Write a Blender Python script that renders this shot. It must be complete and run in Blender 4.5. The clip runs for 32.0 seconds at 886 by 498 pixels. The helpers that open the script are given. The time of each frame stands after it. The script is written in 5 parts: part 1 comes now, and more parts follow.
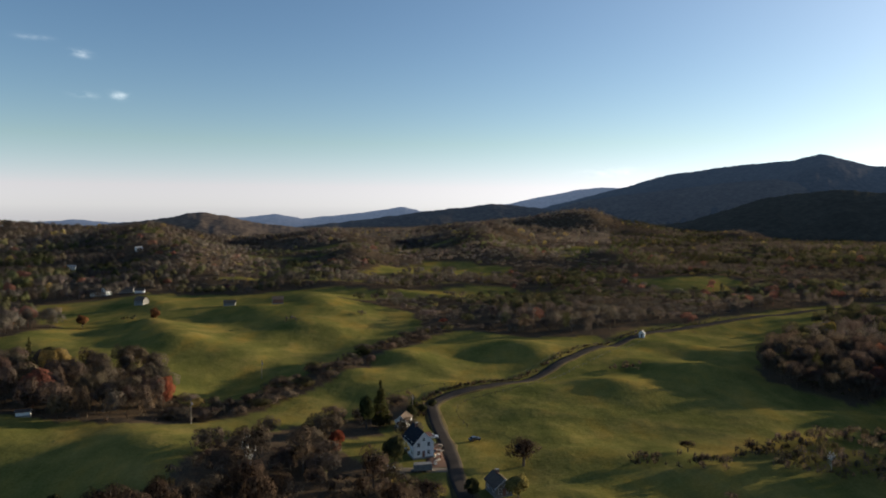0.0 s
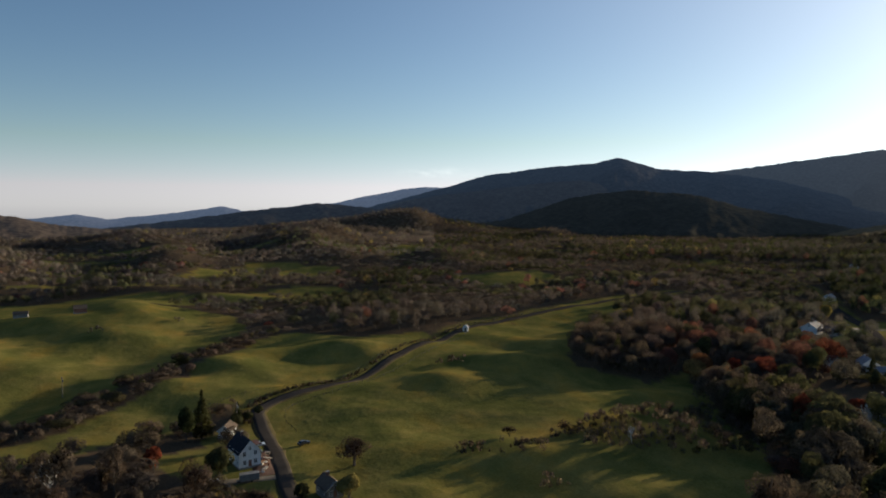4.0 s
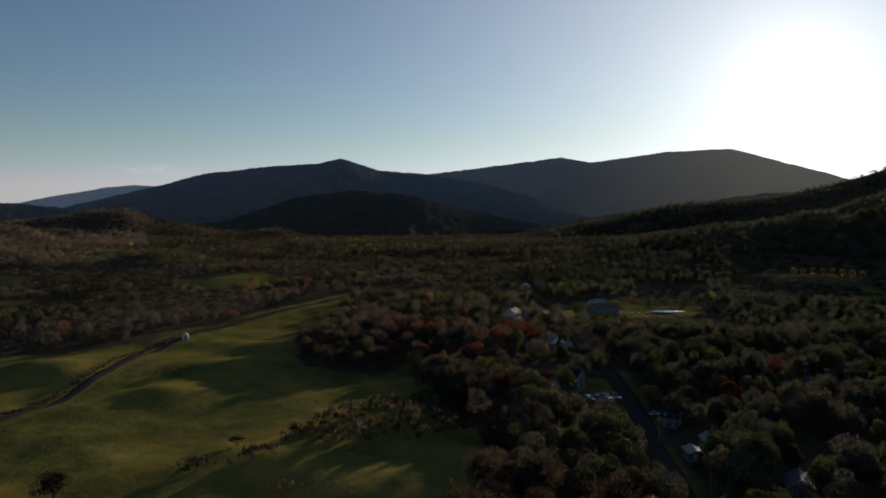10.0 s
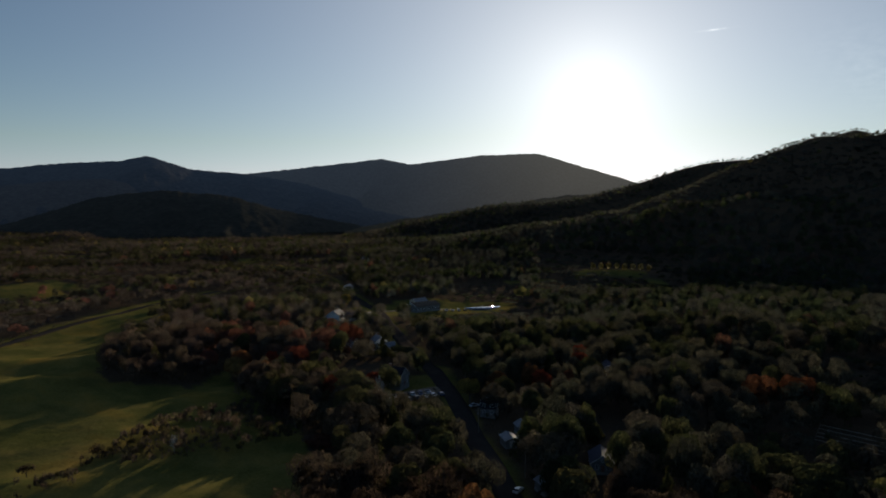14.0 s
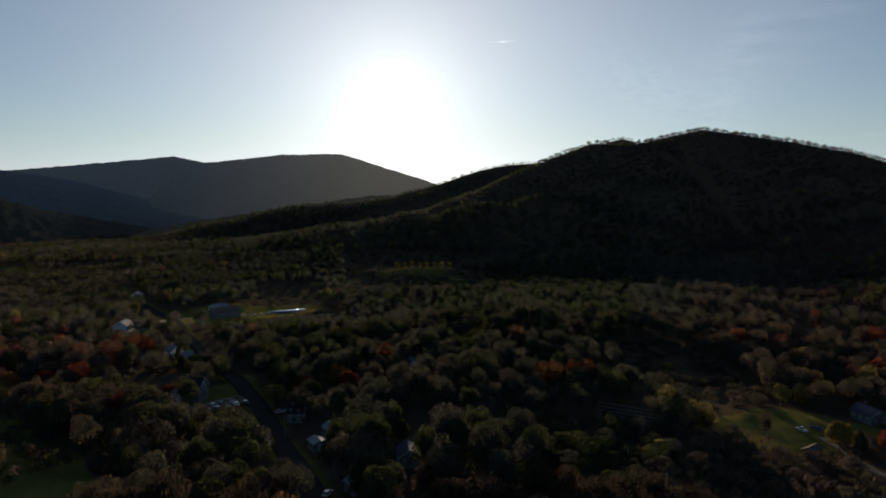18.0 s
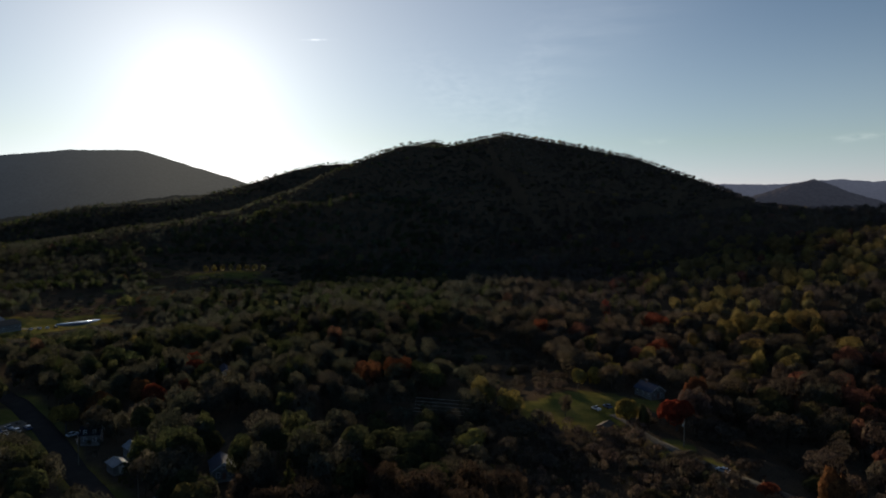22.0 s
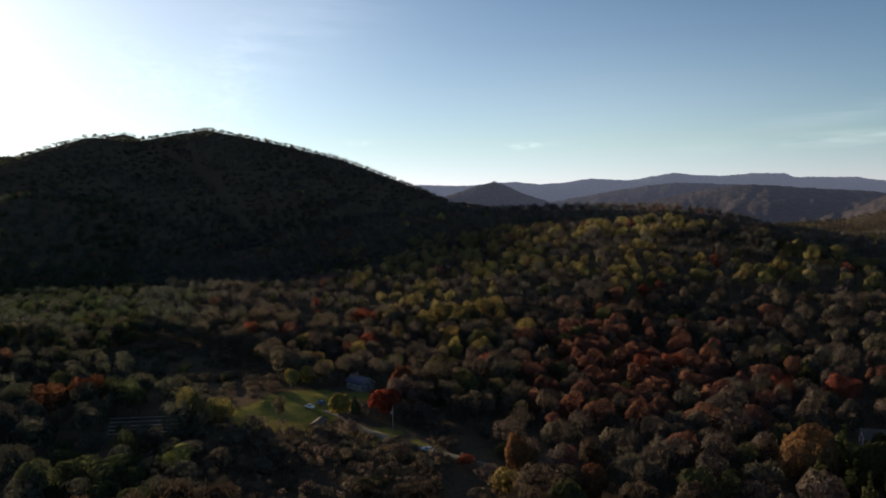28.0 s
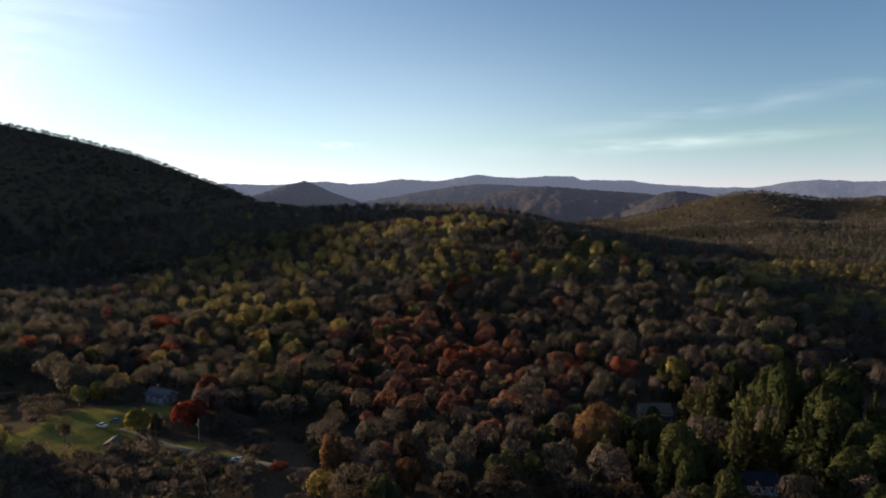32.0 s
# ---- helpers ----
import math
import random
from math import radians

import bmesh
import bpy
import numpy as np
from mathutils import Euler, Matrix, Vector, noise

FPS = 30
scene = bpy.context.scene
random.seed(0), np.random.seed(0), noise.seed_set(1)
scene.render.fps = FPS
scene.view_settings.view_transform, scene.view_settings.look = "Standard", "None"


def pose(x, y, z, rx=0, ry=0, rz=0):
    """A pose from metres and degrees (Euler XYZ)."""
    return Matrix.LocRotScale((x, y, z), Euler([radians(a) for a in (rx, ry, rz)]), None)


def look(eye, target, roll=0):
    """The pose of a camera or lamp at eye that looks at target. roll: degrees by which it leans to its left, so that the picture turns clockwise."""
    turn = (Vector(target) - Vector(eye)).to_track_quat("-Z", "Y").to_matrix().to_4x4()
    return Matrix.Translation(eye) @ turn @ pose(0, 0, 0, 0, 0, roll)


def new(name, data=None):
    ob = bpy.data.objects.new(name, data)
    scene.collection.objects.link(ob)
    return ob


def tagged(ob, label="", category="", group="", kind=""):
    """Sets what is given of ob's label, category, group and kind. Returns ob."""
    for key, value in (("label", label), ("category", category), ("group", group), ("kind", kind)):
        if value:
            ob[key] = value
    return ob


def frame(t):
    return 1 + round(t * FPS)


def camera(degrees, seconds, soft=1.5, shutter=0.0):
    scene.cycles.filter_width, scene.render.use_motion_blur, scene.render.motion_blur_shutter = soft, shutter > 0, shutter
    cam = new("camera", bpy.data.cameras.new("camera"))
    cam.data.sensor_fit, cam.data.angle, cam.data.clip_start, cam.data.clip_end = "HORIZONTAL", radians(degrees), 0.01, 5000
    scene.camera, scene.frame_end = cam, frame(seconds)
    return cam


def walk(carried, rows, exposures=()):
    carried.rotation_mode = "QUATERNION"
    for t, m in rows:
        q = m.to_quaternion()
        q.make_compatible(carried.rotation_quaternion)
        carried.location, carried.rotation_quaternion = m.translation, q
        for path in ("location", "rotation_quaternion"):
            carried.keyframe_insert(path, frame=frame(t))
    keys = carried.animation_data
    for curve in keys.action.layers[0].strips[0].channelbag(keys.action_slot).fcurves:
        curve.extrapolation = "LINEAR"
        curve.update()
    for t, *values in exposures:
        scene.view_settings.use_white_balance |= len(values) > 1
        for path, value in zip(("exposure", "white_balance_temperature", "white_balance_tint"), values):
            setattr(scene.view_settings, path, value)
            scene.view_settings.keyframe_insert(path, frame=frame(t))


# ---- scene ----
# ======================= camera and its turn =======================
EYE = (0.0, 0.0, 85.0)          # a drone hovering about 85 m over the valley road
cam = camera(66.0, 32.0, soft=1.85)
TURN = [  # seconds, heading clockwise from +y, pitch, roll
    (0.0, 0.00, -3.58, -0.31), (1.0, 3.80, -3.58, -0.30), (2.0, 7.10, -3.58, -0.27), (3.0, 10.84, -3.58, -0.23), (3.5, 12.65, -3.58, -0.21), (4.5, 16.44, -3.58, -0.20),
    (5.5, 20.24, -3.58, -0.19), (6.0, 21.86, -3.57, -0.17), (7.0, 25.77, -3.56, -0.14), (8.0, 30.53, -3.55, -0.13), (9.0, 34.01, -3.54, -0.13), (10.0, 37.29, -3.52, -0.14),
    (11.0, 40.85, -3.50, -0.15), (12.0, 44.13, -3.47, -0.15), (13.0, 47.89, -3.44, -0.13), (14.0, 52.16, -3.41, -0.09), (14.5, 54.40, -3.40, -0.06), (15.5, 58.52, -3.39, -0.05),
    (16.5, 62.64, -3.38, -0.03), (17.0, 64.71, -3.37, -0.01), (18.0, 68.49, -3.36, 0.04), (19.0, 73.01, -3.35, 0.08), (20.0, 76.55, -3.35, 0.09), (21.0, 80.08, -3.36, 0.12),
    (22.0, 83.85, -3.37, 0.17), (23.0, 88.03, -3.38, 0.22), (24.0, 91.76, -3.41, 0.27), (25.0, 96.27, -3.45, 0.30), (25.5, 98.11, -3.47, 0.31), (26.5, 102.07, -3.49, 0.31),
    (27.5, 106.02, -3.50, 0.31), (28.0, 107.96, -3.52, 0.30), (29.0, 112.09, -3.56, 0.27), (30.0, 115.89, -3.59, 0.24), (31.0, 120.09, -3.59, 0.21), (32.0, 123.69, -3.60, 0.19)]
walk(cam, [(t, pose(*EYE, 90 + p, r, -a)) for t, a, p, r in TURN],
     exposures=[(0.0, 0.84), (3.0, 0.66), (6.0, 0.28), (9.0, -0.12), (13.0, -0.36), (19.0, -0.30), (25.0, 0.08), (28.0, 0.54), (32.0, 0.88)])

# ======================= sky and sun =======================
SUN_AZ, SUN_EL = 64.4, 9.1
world = bpy.data.worlds.new("world")
scene.world = world
world.use_nodes = True
wt = world.node_tree
sky = wt.nodes.new("ShaderNodeTexSky")
sky.sky_type, sky.sun_disc = "NISHITA", False
sky.sun_elevation, sky.sun_rotation = radians(SUN_EL), radians(SUN_AZ)
sky.altitude, sky.air_density, sky.dust_density, sky.ozone_density = 500, 1.0, 0.06, 2.1
air = wt.nodes.new("ShaderNodeGamma")          # a clear, dry autumn sky, pale and not yellow at the horizon
air.inputs["Gamma"].default_value = 1.0
wt.links.new(sky.outputs[0], air.inputs["Color"])
split, join = wt.nodes.new("ShaderNodeSeparateColor"), wt.nodes.new("ShaderNodeCombineColor")
wt.links.new(air.outputs[0], split.inputs[0])


def world_math(op, a, b):
    n = wt.nodes.new("ShaderNodeMath")
    n.operation = op
    for i, v in enumerate((a, b)):
        if isinstance(v, (int, float)):
            n.inputs[i].default_value = v
        else:
            wt.links.new(v, n.inputs[i])
    return n.outputs[0]


red, green, blue = split.outputs
place = wt.nodes.new("ShaderNodeTexCoord").outputs["Generated"]
axes = wt.nodes.new("ShaderNodeSeparateXYZ")
wt.links.new(place, axes.inputs[0])
rise = world_math("ARCSINE", axes.outputs[2], 0)
low_air = world_math("POWER", 2.718, world_math("DIVIDE", world_math("ABSOLUTE", rise, 0), -radians(5.0)))     # thicker, paler air towards the horizon
red, green, blue = (world_math("MULTIPLY", c, world_math("ADD", 1.0, world_math("MULTIPLY", low_air, k))) for c, k in ((red, 0.30), (green, 0.30), (blue, 0.29)))
high_air = world_math("POWER", 2.718, world_math("DIVIDE", world_math("ABSOLUTE", rise, 0), -radians(9.0)))
red = world_math("MULTIPLY", red, world_math("ADD", 0.78, world_math("MULTIPLY", high_air, 0.29)))               # deeper blue overhead
green = world_math("MULTIPLY", green, world_math("ADD", 0.92, world_math("MULTIPLY", high_air, 0.10)))
wt.links.new(world_math("MINIMUM", world_math("MULTIPLY", red, 1.02), world_math("MULTIPLY", green, 1.01)), join.inputs[0])
wt.links.new(green, join.inputs[1])
wt.links.new(world_math("MAXIMUM", world_math("MULTIPLY", blue, 1.06), world_math("MULTIPLY", green, world_math("SUBTRACT", 1.12, world_math("MULTIPLY", low_air, 0.12)))), join.inputs[2])

# a few small clouds, wisps of cirrus and a short vapour trail, drifted in by noise
bearing = world_math("ARCTAN2", axes.outputs[0], axes.outputs[1])


def wisp_noise(scale, stretch):
    m = wt.nodes.new("ShaderNodeMapping")
    m.inputs["Scale"].default_value = stretch
    wt.links.new(place, m.inputs["Vector"])
    n = wt.nodes.new("ShaderNodeTexNoise")
    n.inputs["Scale"].default_value, n.inputs["Detail"].default_value = scale, 5
    wt.links.new(m.outputs[0], n.inputs["Vector"])
    return n.outputs[0]


fluff, streak = wisp_noise(60, (1, 1, 2.5)), wisp_noise(9, (1, 1, 7))
veil = None
for az, el, wide, tall, slope, gain, grain in (
        (-30.6, 11.7, 1.0, 0.18, 0.0, 0.5, fluff), (-27.6, 10.9, 0.55, 0.22, -0.1, 1.3, fluff), (-27.5, 8.0, 0.7, 0.18, -0.05, 0.9, fluff), (-25.1, 8.1, 0.55, 0.25, -0.05, 1.6, fluff),
        (73.6, 13.5, 0.9, 0.06, 0.04, 2.4, fluff), (115, 5.0, 1.6, 0.22, 0.05, 0.7, fluff), (142, 4.9, 9.0, 0.45, 0.04, 1.0, streak), (146, 7.4, 10.0, 0.6, 0.12, 0.45, streak),
        (101, 5.3, 1.0, 0.2, 0.0, 0.4, fluff), (14.2, 2.8, 2.5, 0.35, 0.0, 0.5, fluff), (85, 9.5, 4.0, 2.5, -0.4, 0.3, fluff), (96, 14.0, 9.0, 3.0, 0.5, 0.25, streak), (92, 11.0, 11.0, 8.0, 0.0, 0.6, 0.5), (120, 6.0, 20.0, 7.0, 0.0, 0.9, 0.5), (91, 9.0, 2.2, 5.0, 0.9, 0.25, fluff)):
    da = world_math("SUBTRACT", bearing, radians(az))
    u = world_math("DIVIDE", da, radians(wide))
    w = world_math("DIVIDE", world_math("SUBTRACT", world_math("SUBTRACT", rise, radians(el)), world_math("MULTIPLY", da, slope)), radians(tall))
    dist = world_math("ADD", world_math("MULTIPLY", u, u), world_math("MULTIPLY", w, w))
    thick = world_math("MULTIPLY", world_math("POWER", 2.718, world_math("MULTIPLY", dist, -1.0)), world_math("MULTIPLY", world_math("SUBTRACT", grain, 0.34), gain * 3.0))
    thick = world_math("MAXIMUM", thick, 0.0)
    veil = thick if veil is None else world_math("ADD", veil, thick)
toward = wt.nodes.new("ShaderNodeVectorMath")      # the haze's forward glow about the sun
toward.operation = "DOT_PRODUCT"
wt.links.new(place, toward.inputs[0])
toward.inputs[1].default_value = Vector((math.sin(radians(SUN_AZ)) * math.cos(radians(SUN_EL)), math.cos(radians(SUN_AZ)) * math.cos(radians(SUN_EL)), math.sin(radians(SUN_EL))))
angle = world_math("ARCCOSINE", world_math("MINIMUM", toward.outputs["Value"], 1.0), 0)
near_glow = world_math("MULTIPLY", world_math("POWER", 2.718, world_math("MULTIPLY", world_math("POWER", world_math("DIVIDE", angle, radians(4.6)), 1.3), -1.0)), 3.2)
wide_glow = world_math("MULTIPLY", world_math("POWER", 2.718, world_math("DIVIDE", angle, -radians(16.0))), 12.6)
light = world_math("ADD", near_glow, world_math("MULTIPLY", veil, 2.6))
white = wt.nodes.new("ShaderNodeMix")
white.data_type, white.blend_type = "RGBA", "ADD"
white.inputs[0].default_value = 1.0
wt.links.new(join.outputs[0], white.inputs[6])
tint = wt.nodes.new("ShaderNodeCombineColor")
for i, (k, j) in enumerate(((1.0, 1.06), (0.97, 0.98), (0.88, 0.86))):
    wt.links.new(world_math("ADD", world_math("MULTIPLY", light, k), world_math("MULTIPLY", wide_glow, j)), tint.inputs[i])
wt.links.new(tint.outputs[0], white.inputs[7])
wt.nodes["Background"].inputs["Strength"].default_value = 0.077
wt.links.new(white.outputs[2], wt.nodes["Background"].inputs["Color"])
sun = new("sun", bpy.data.lights.new("sun", "SUN"))
sun.data.energy, sun.data.angle, sun.data.color = 4.2, radians(1.5), (1.0, 0.84, 0.60)
sun.matrix_world = look((0, 0, 600), (-math.sin(radians(SUN_AZ)) * 1000, -math.cos(radians(SUN_AZ)) * 1000, 600 - 1000 * math.tan(radians(SUN_EL))))


# ======================= materials =======================
def material(name, rough=0.8, metal=0.0, spec=0.3):
    m = bpy.data.materials.new(name)
    m.use_nodes = True
    b = m.node_tree.nodes["Principled BSDF"]
    b.inputs["Roughness"].default_value, b.inputs["Metallic"].default_value = rough, metal
    b.inputs["Specular IOR Level"].default_value = spec
    return m, m.node_tree, b


def node(nt, kind, **vals):
    n = nt.nodes.new(kind)
    for k, v in vals.items():
        n.inputs[k.replace("_", " ")].default_value = v
    return n


def ramp(nt, fac, stops):
    r = nt.nodes.new("ShaderNodeValToRGB")
    while len(r.color_ramp.elements) < len(stops):
        r.color_ramp.elements.new(0.5)
    for e, (p, c) in zip(r.color_ramp.elements, stops):
        e.position, e.color = p, (*c, 1)
    nt.links.new(fac, r.inputs[0])
    return r.outputs[0]


def mixc(nt, fac, a, b, mode="MIX"):
    n = nt.nodes.new("ShaderNodeMix")
    n.data_type, n.blend_type = "RGBA", mode
    for s, v in ((0, fac), (6, a), (7, b)):
        if isinstance(v, bpy.types.NodeSocket):
            nt.links.new(v, n.inputs[s])
        else:
            n.inputs[s].default_value = v if s == 0 else (*v, 1)
    return n.outputs[2]


def world_noise(nt, scale, detail=4.0, stretch=(1, 1, 1), rough=0.55):
    g = nt.nodes.new("ShaderNodeNewGeometry")
    mp = nt.nodes.new("ShaderNodeMapping")
    mp.inputs["Scale"].default_value = stretch
    nt.links.new(g.outputs["Position"], mp.inputs["Vector"])
    n = node(nt, "ShaderNodeTexNoise", Scale=scale, Detail=detail, Roughness=rough)
    nt.links.new(mp.outputs[0], n.inputs["Vector"])
    return n.outputs[0]


def bump(nt, b, height, strength, distance):
    n = node(nt, "ShaderNodeBump", Strength=strength, Distance=distance)
    nt.links.new(height, n.inputs["Height"])
    nt.links.new(n.outputs[0], b.inputs["Normal"])


def surface(name, c1, c2, scale=2.0, rough=0.8, metal=0.0, spec=0.3, relief=0.0, fine=25.0):
    """Paint, plaster, shingle, gravel: two tones at two scales with fine relief."""
    m, nt, b = material(name, rough, metal, spec)
    n1, n2 = world_noise(nt, scale, 3), world_noise(nt, fine, 4)
    mix = mixc(nt, 0.4, n1, n2)
    nt.links.new(ramp(nt, mix, [(0.32, c1), (0.68, c2)]), b.inputs["Base Color"])
    if relief:
        bump(nt, b, n2, 0.6, relief)
    return m


def foliage(name, stops=None, clear=0.46, gaps=0.47):
    """Leaf and twig masses: broken by gaps, with a tint of each tree's own or by the object's random number; light passes through.
    gaps: how open the mass is; joined woods carry it in their tint's fourth number."""
    m, nt, b = material(name, 0.9, 0, 0.0)
    a = nt.nodes.new("ShaderNodeAttribute")
    a.attribute_name = "tint"
    base = a.outputs["Color"] if stops is None else ramp(nt, nt.nodes.new("ShaderNodeObjectInfo").outputs["Random"], stops)
    g = nt.nodes.new("ShaderNodeNewGeometry")
    leaf = ramp(nt, g.outputs["Random Per Island"], [(0.0, (0.80, 0.79, 0.79)), (0.5, (0.98, 0.98, 0.98)), (1.0, (1.20, 1.18, 1.12))])
    tufts = ramp(nt, world_noise(nt, 1.1, 4, (1, 1, 0.6), rough=0.7), [(0.32, (0.64, 0.62, 0.62)), (0.5, (1.0, 1.0, 1.0)), (0.68, (1.38, 1.36, 1.28))])
    rounded = nt.nodes.new("ShaderNodeAttribute")       # leaves share the roundness of their bough, ruffled by the tufts
    rounded.attribute_name = "bough"
    turn = nt.nodes.new("ShaderNodeVectorTransform")
    turn.vector_type, turn.convert_from, turn.convert_to = "NORMAL", "OBJECT", "WORLD"
    nt.links.new(rounded.outputs["Vector"], turn.inputs[0])
    grain = node(nt, "ShaderNodeTexNoise", Scale=1.4, Detail=3.0, Roughness=0.65)
    nt.links.new(g.outputs["Position"], grain.inputs["Vector"])
    ruffle = nt.nodes.new("ShaderNodeVectorMath")
    ruffle.operation = "MULTIPLY_ADD"
    nt.links.new(grain.outputs["Color"], ruffle.inputs[0])
    ruffle.inputs[1].default_value, ruffle.inputs[2].default_value = (3.0, 3.0, 3.0), (-1.5, -1.5, -1.5)
    both = nt.nodes.new("ShaderNodeVectorMath")
    both.operation = "ADD"
    nt.links.new(turn.outputs[0], both.inputs[0])
    nt.links.new(ruffle.outputs[0], both.inputs[1])
    unit = nt.nodes.new("ShaderNodeVectorMath")
    unit.operation = "NORMALIZE"
    nt.links.new(both.outputs[0], unit.inputs[0])
    nt.links.new(unit.outputs[0], b.inputs["Normal"])
    col = mixc(nt, 1.0, mixc(nt, 1.0, base, leaf, "MULTIPLY"), tufts, "MULTIPLY")
    nt.links.new(col, b.inputs["Base Color"])
    tr = nt.nodes.new("ShaderNodeBsdfTranslucent")
    nt.links.new(mixc(nt, 1.0, col, (1.30, 1.20, 1.02), "MULTIPLY"), tr.inputs["Color"])      # sunlight comes through warmer
    nt.links.new(unit.outputs[0], tr.inputs["Normal"])
    mx = nt.nodes.new("ShaderNodeMixShader")
    mx.inputs[0].default_value = clear
    nt.links.new(b.outputs[0], mx.inputs[1])
    nt.links.new(tr.outputs[0], mx.inputs[2])
    holes = nt.nodes.new("ShaderNodeMath")
    holes.operation = "GREATER_THAN"
    nt.links.new(world_noise(nt, 1.9, 4, (1, 1, 0.5), rough=0.74), holes.inputs[0])
    if stops is None:
        nt.links.new(a.outputs["Alpha"], holes.inputs[1])
    else:
        holes.inputs[1].default_value = gaps
    see = nt.nodes.new("ShaderNodeMixShader")
    nt.links.new(holes.outputs[0], see.inputs[0])
    nt.links.new(nt.nodes.new("ShaderNodeBsdfTransparent").outputs[0], see.inputs[1])
    nt.links.new(mx.outputs[0], see.inputs[2])
    nt.links.new(see.outputs[0], nt.nodes["Material Output"].inputs["Surface"])
    return m


def ground_material():
    m, nt, b = material("pasture_and_forest_floor", 1.0, 0, 0.0)
    cover = nt.nodes.new("ShaderNodeAttribute")
    cover.attribute_name = "cover"
    big, mid, small = world_noise(nt, 0.014, 6), world_noise(nt, 0.07, 6, (1, 1, 1), 0.65), world_noise(nt, 1.2, 4)
    grass = ramp(nt, big, [(0.33, (0.098, 0.090, 0.023)), (0.5, (0.182, 0.139, 0.035)), (0.67, (0.282, 0.190, 0.060))])
    grass = mixc(nt, 0.55, grass, ramp(nt, mid, [(0.33, (0.067, 0.070, 0.019)), (0.5, (0.150, 0.125, 0.032)), (0.67, (0.270, 0.192, 0.062))]))
    grass = mixc(nt, 0.35, grass, ramp(nt, small, [(0.3, (0.060, 0.078, 0.018)), (0.7, (0.204, 0.204, 0.072))]))
    worn = ramp(nt, world_noise(nt, 0.03, 5, (1.4, 0.8, 1), 0.6), [(0.40, (0.72, 0.80, 0.80)), (0.52, (1.0, 1.0, 1.0)), (0.66, (1.35, 1.12, 0.95))])       # greener hollows, drier banks
    grass = mixc(nt, 1.0, grass, worn, "MULTIPLY")
    litter = ramp(nt, mid, [(0.3, (0.047, 0.035, 0.024)), (0.5, (0.081, 0.058, 0.038)), (0.7, (0.115, 0.074, 0.041))])
    litter = mixc(nt, 0.4, litter, ramp(nt, small, [(0.3, (0.027, 0.022, 0.016)), (0.7, (0.135, 0.101, 0.068))]))
    nt.links.new(mixc(nt, cover.outputs["Fac"], litter, grass), b.inputs["Base Color"])
    bump(nt, b, mid, 0.5, 1.5)
    return m


def far_forest(name, c1, c2, air, strength):
    """Wooded slopes kilometres away, haze painted as emission, stronger and warmer towards the sun."""
    m, nt, b = material(name, 1.0, 0, 0.0)
    n1, n2, n3 = world_noise(nt, 0.0025, 5, (1, 1, 2.2), 0.62), world_noise(nt, 0.05, 4), world_noise(nt, 0.012, 5)
    mix = mixc(nt, 0.5, mixc(nt, 0.5, n1, n3), n2)
    nt.links.new(ramp(nt, mix, [(0.38, tuple(v * 0.8 for v in c1)), (0.5, tuple((p + q) / 2 for p, q in zip(c1, c2))), (0.62, tuple(v * 1.15 for v in c2))]), b.inputs["Base Color"])
    bump(nt, b, mixc(nt, 0.75, n2, n3), 0.9, 16.0)
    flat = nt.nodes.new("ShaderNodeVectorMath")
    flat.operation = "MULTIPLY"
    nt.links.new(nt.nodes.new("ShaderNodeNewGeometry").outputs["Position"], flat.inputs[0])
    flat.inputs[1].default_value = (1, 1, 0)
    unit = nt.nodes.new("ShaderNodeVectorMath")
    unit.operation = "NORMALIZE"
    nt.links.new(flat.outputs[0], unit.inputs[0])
    # sun glow painted on the slopes: emission mixed by bearing from the sun
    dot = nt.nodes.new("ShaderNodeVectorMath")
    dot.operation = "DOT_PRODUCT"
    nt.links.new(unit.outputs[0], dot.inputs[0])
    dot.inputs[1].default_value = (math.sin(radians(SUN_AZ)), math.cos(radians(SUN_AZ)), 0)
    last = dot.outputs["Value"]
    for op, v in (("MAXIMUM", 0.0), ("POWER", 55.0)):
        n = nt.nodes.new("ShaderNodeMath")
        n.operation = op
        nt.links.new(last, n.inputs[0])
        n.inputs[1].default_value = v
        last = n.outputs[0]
    away = nt.nodes.new("ShaderNodeVectorMath")        # the painted haze: emission grows with the slope's distance
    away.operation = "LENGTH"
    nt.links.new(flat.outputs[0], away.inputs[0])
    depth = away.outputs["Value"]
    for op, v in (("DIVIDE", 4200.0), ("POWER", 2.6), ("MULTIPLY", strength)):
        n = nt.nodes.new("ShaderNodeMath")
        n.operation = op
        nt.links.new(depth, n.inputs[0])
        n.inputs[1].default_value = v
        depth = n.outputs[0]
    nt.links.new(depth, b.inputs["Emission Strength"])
    # glow colour near the sun's bearing, emitted by the slopes themselves
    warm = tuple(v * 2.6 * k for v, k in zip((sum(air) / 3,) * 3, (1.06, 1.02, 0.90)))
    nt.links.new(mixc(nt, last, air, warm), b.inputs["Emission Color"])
    return m


GROUND = ground_material()
LEAVES = foliage("woodland_leaves")
TWIGS = surface("bark", (0.05, 0.04, 0.032), (0.12, 0.10, 0.085), 0.8, 0.9, relief=0.02, fine=6)
ASPHALT = surface("worn_asphalt", (0.04, 0.035, 0.031), (0.068, 0.058, 0.050), 0.15, 1.0, spec=0.0, relief=0.01)
GRAVEL = surface("gravel", (0.08, 0.066, 0.048), (0.17, 0.138, 0.10), 0.3, 0.95, relief=0.02)
SOIL = surface("red_soil", (0.10, 0.05, 0.03), (0.17, 0.09, 0.055), 0.2, 0.95, relief=0.03)
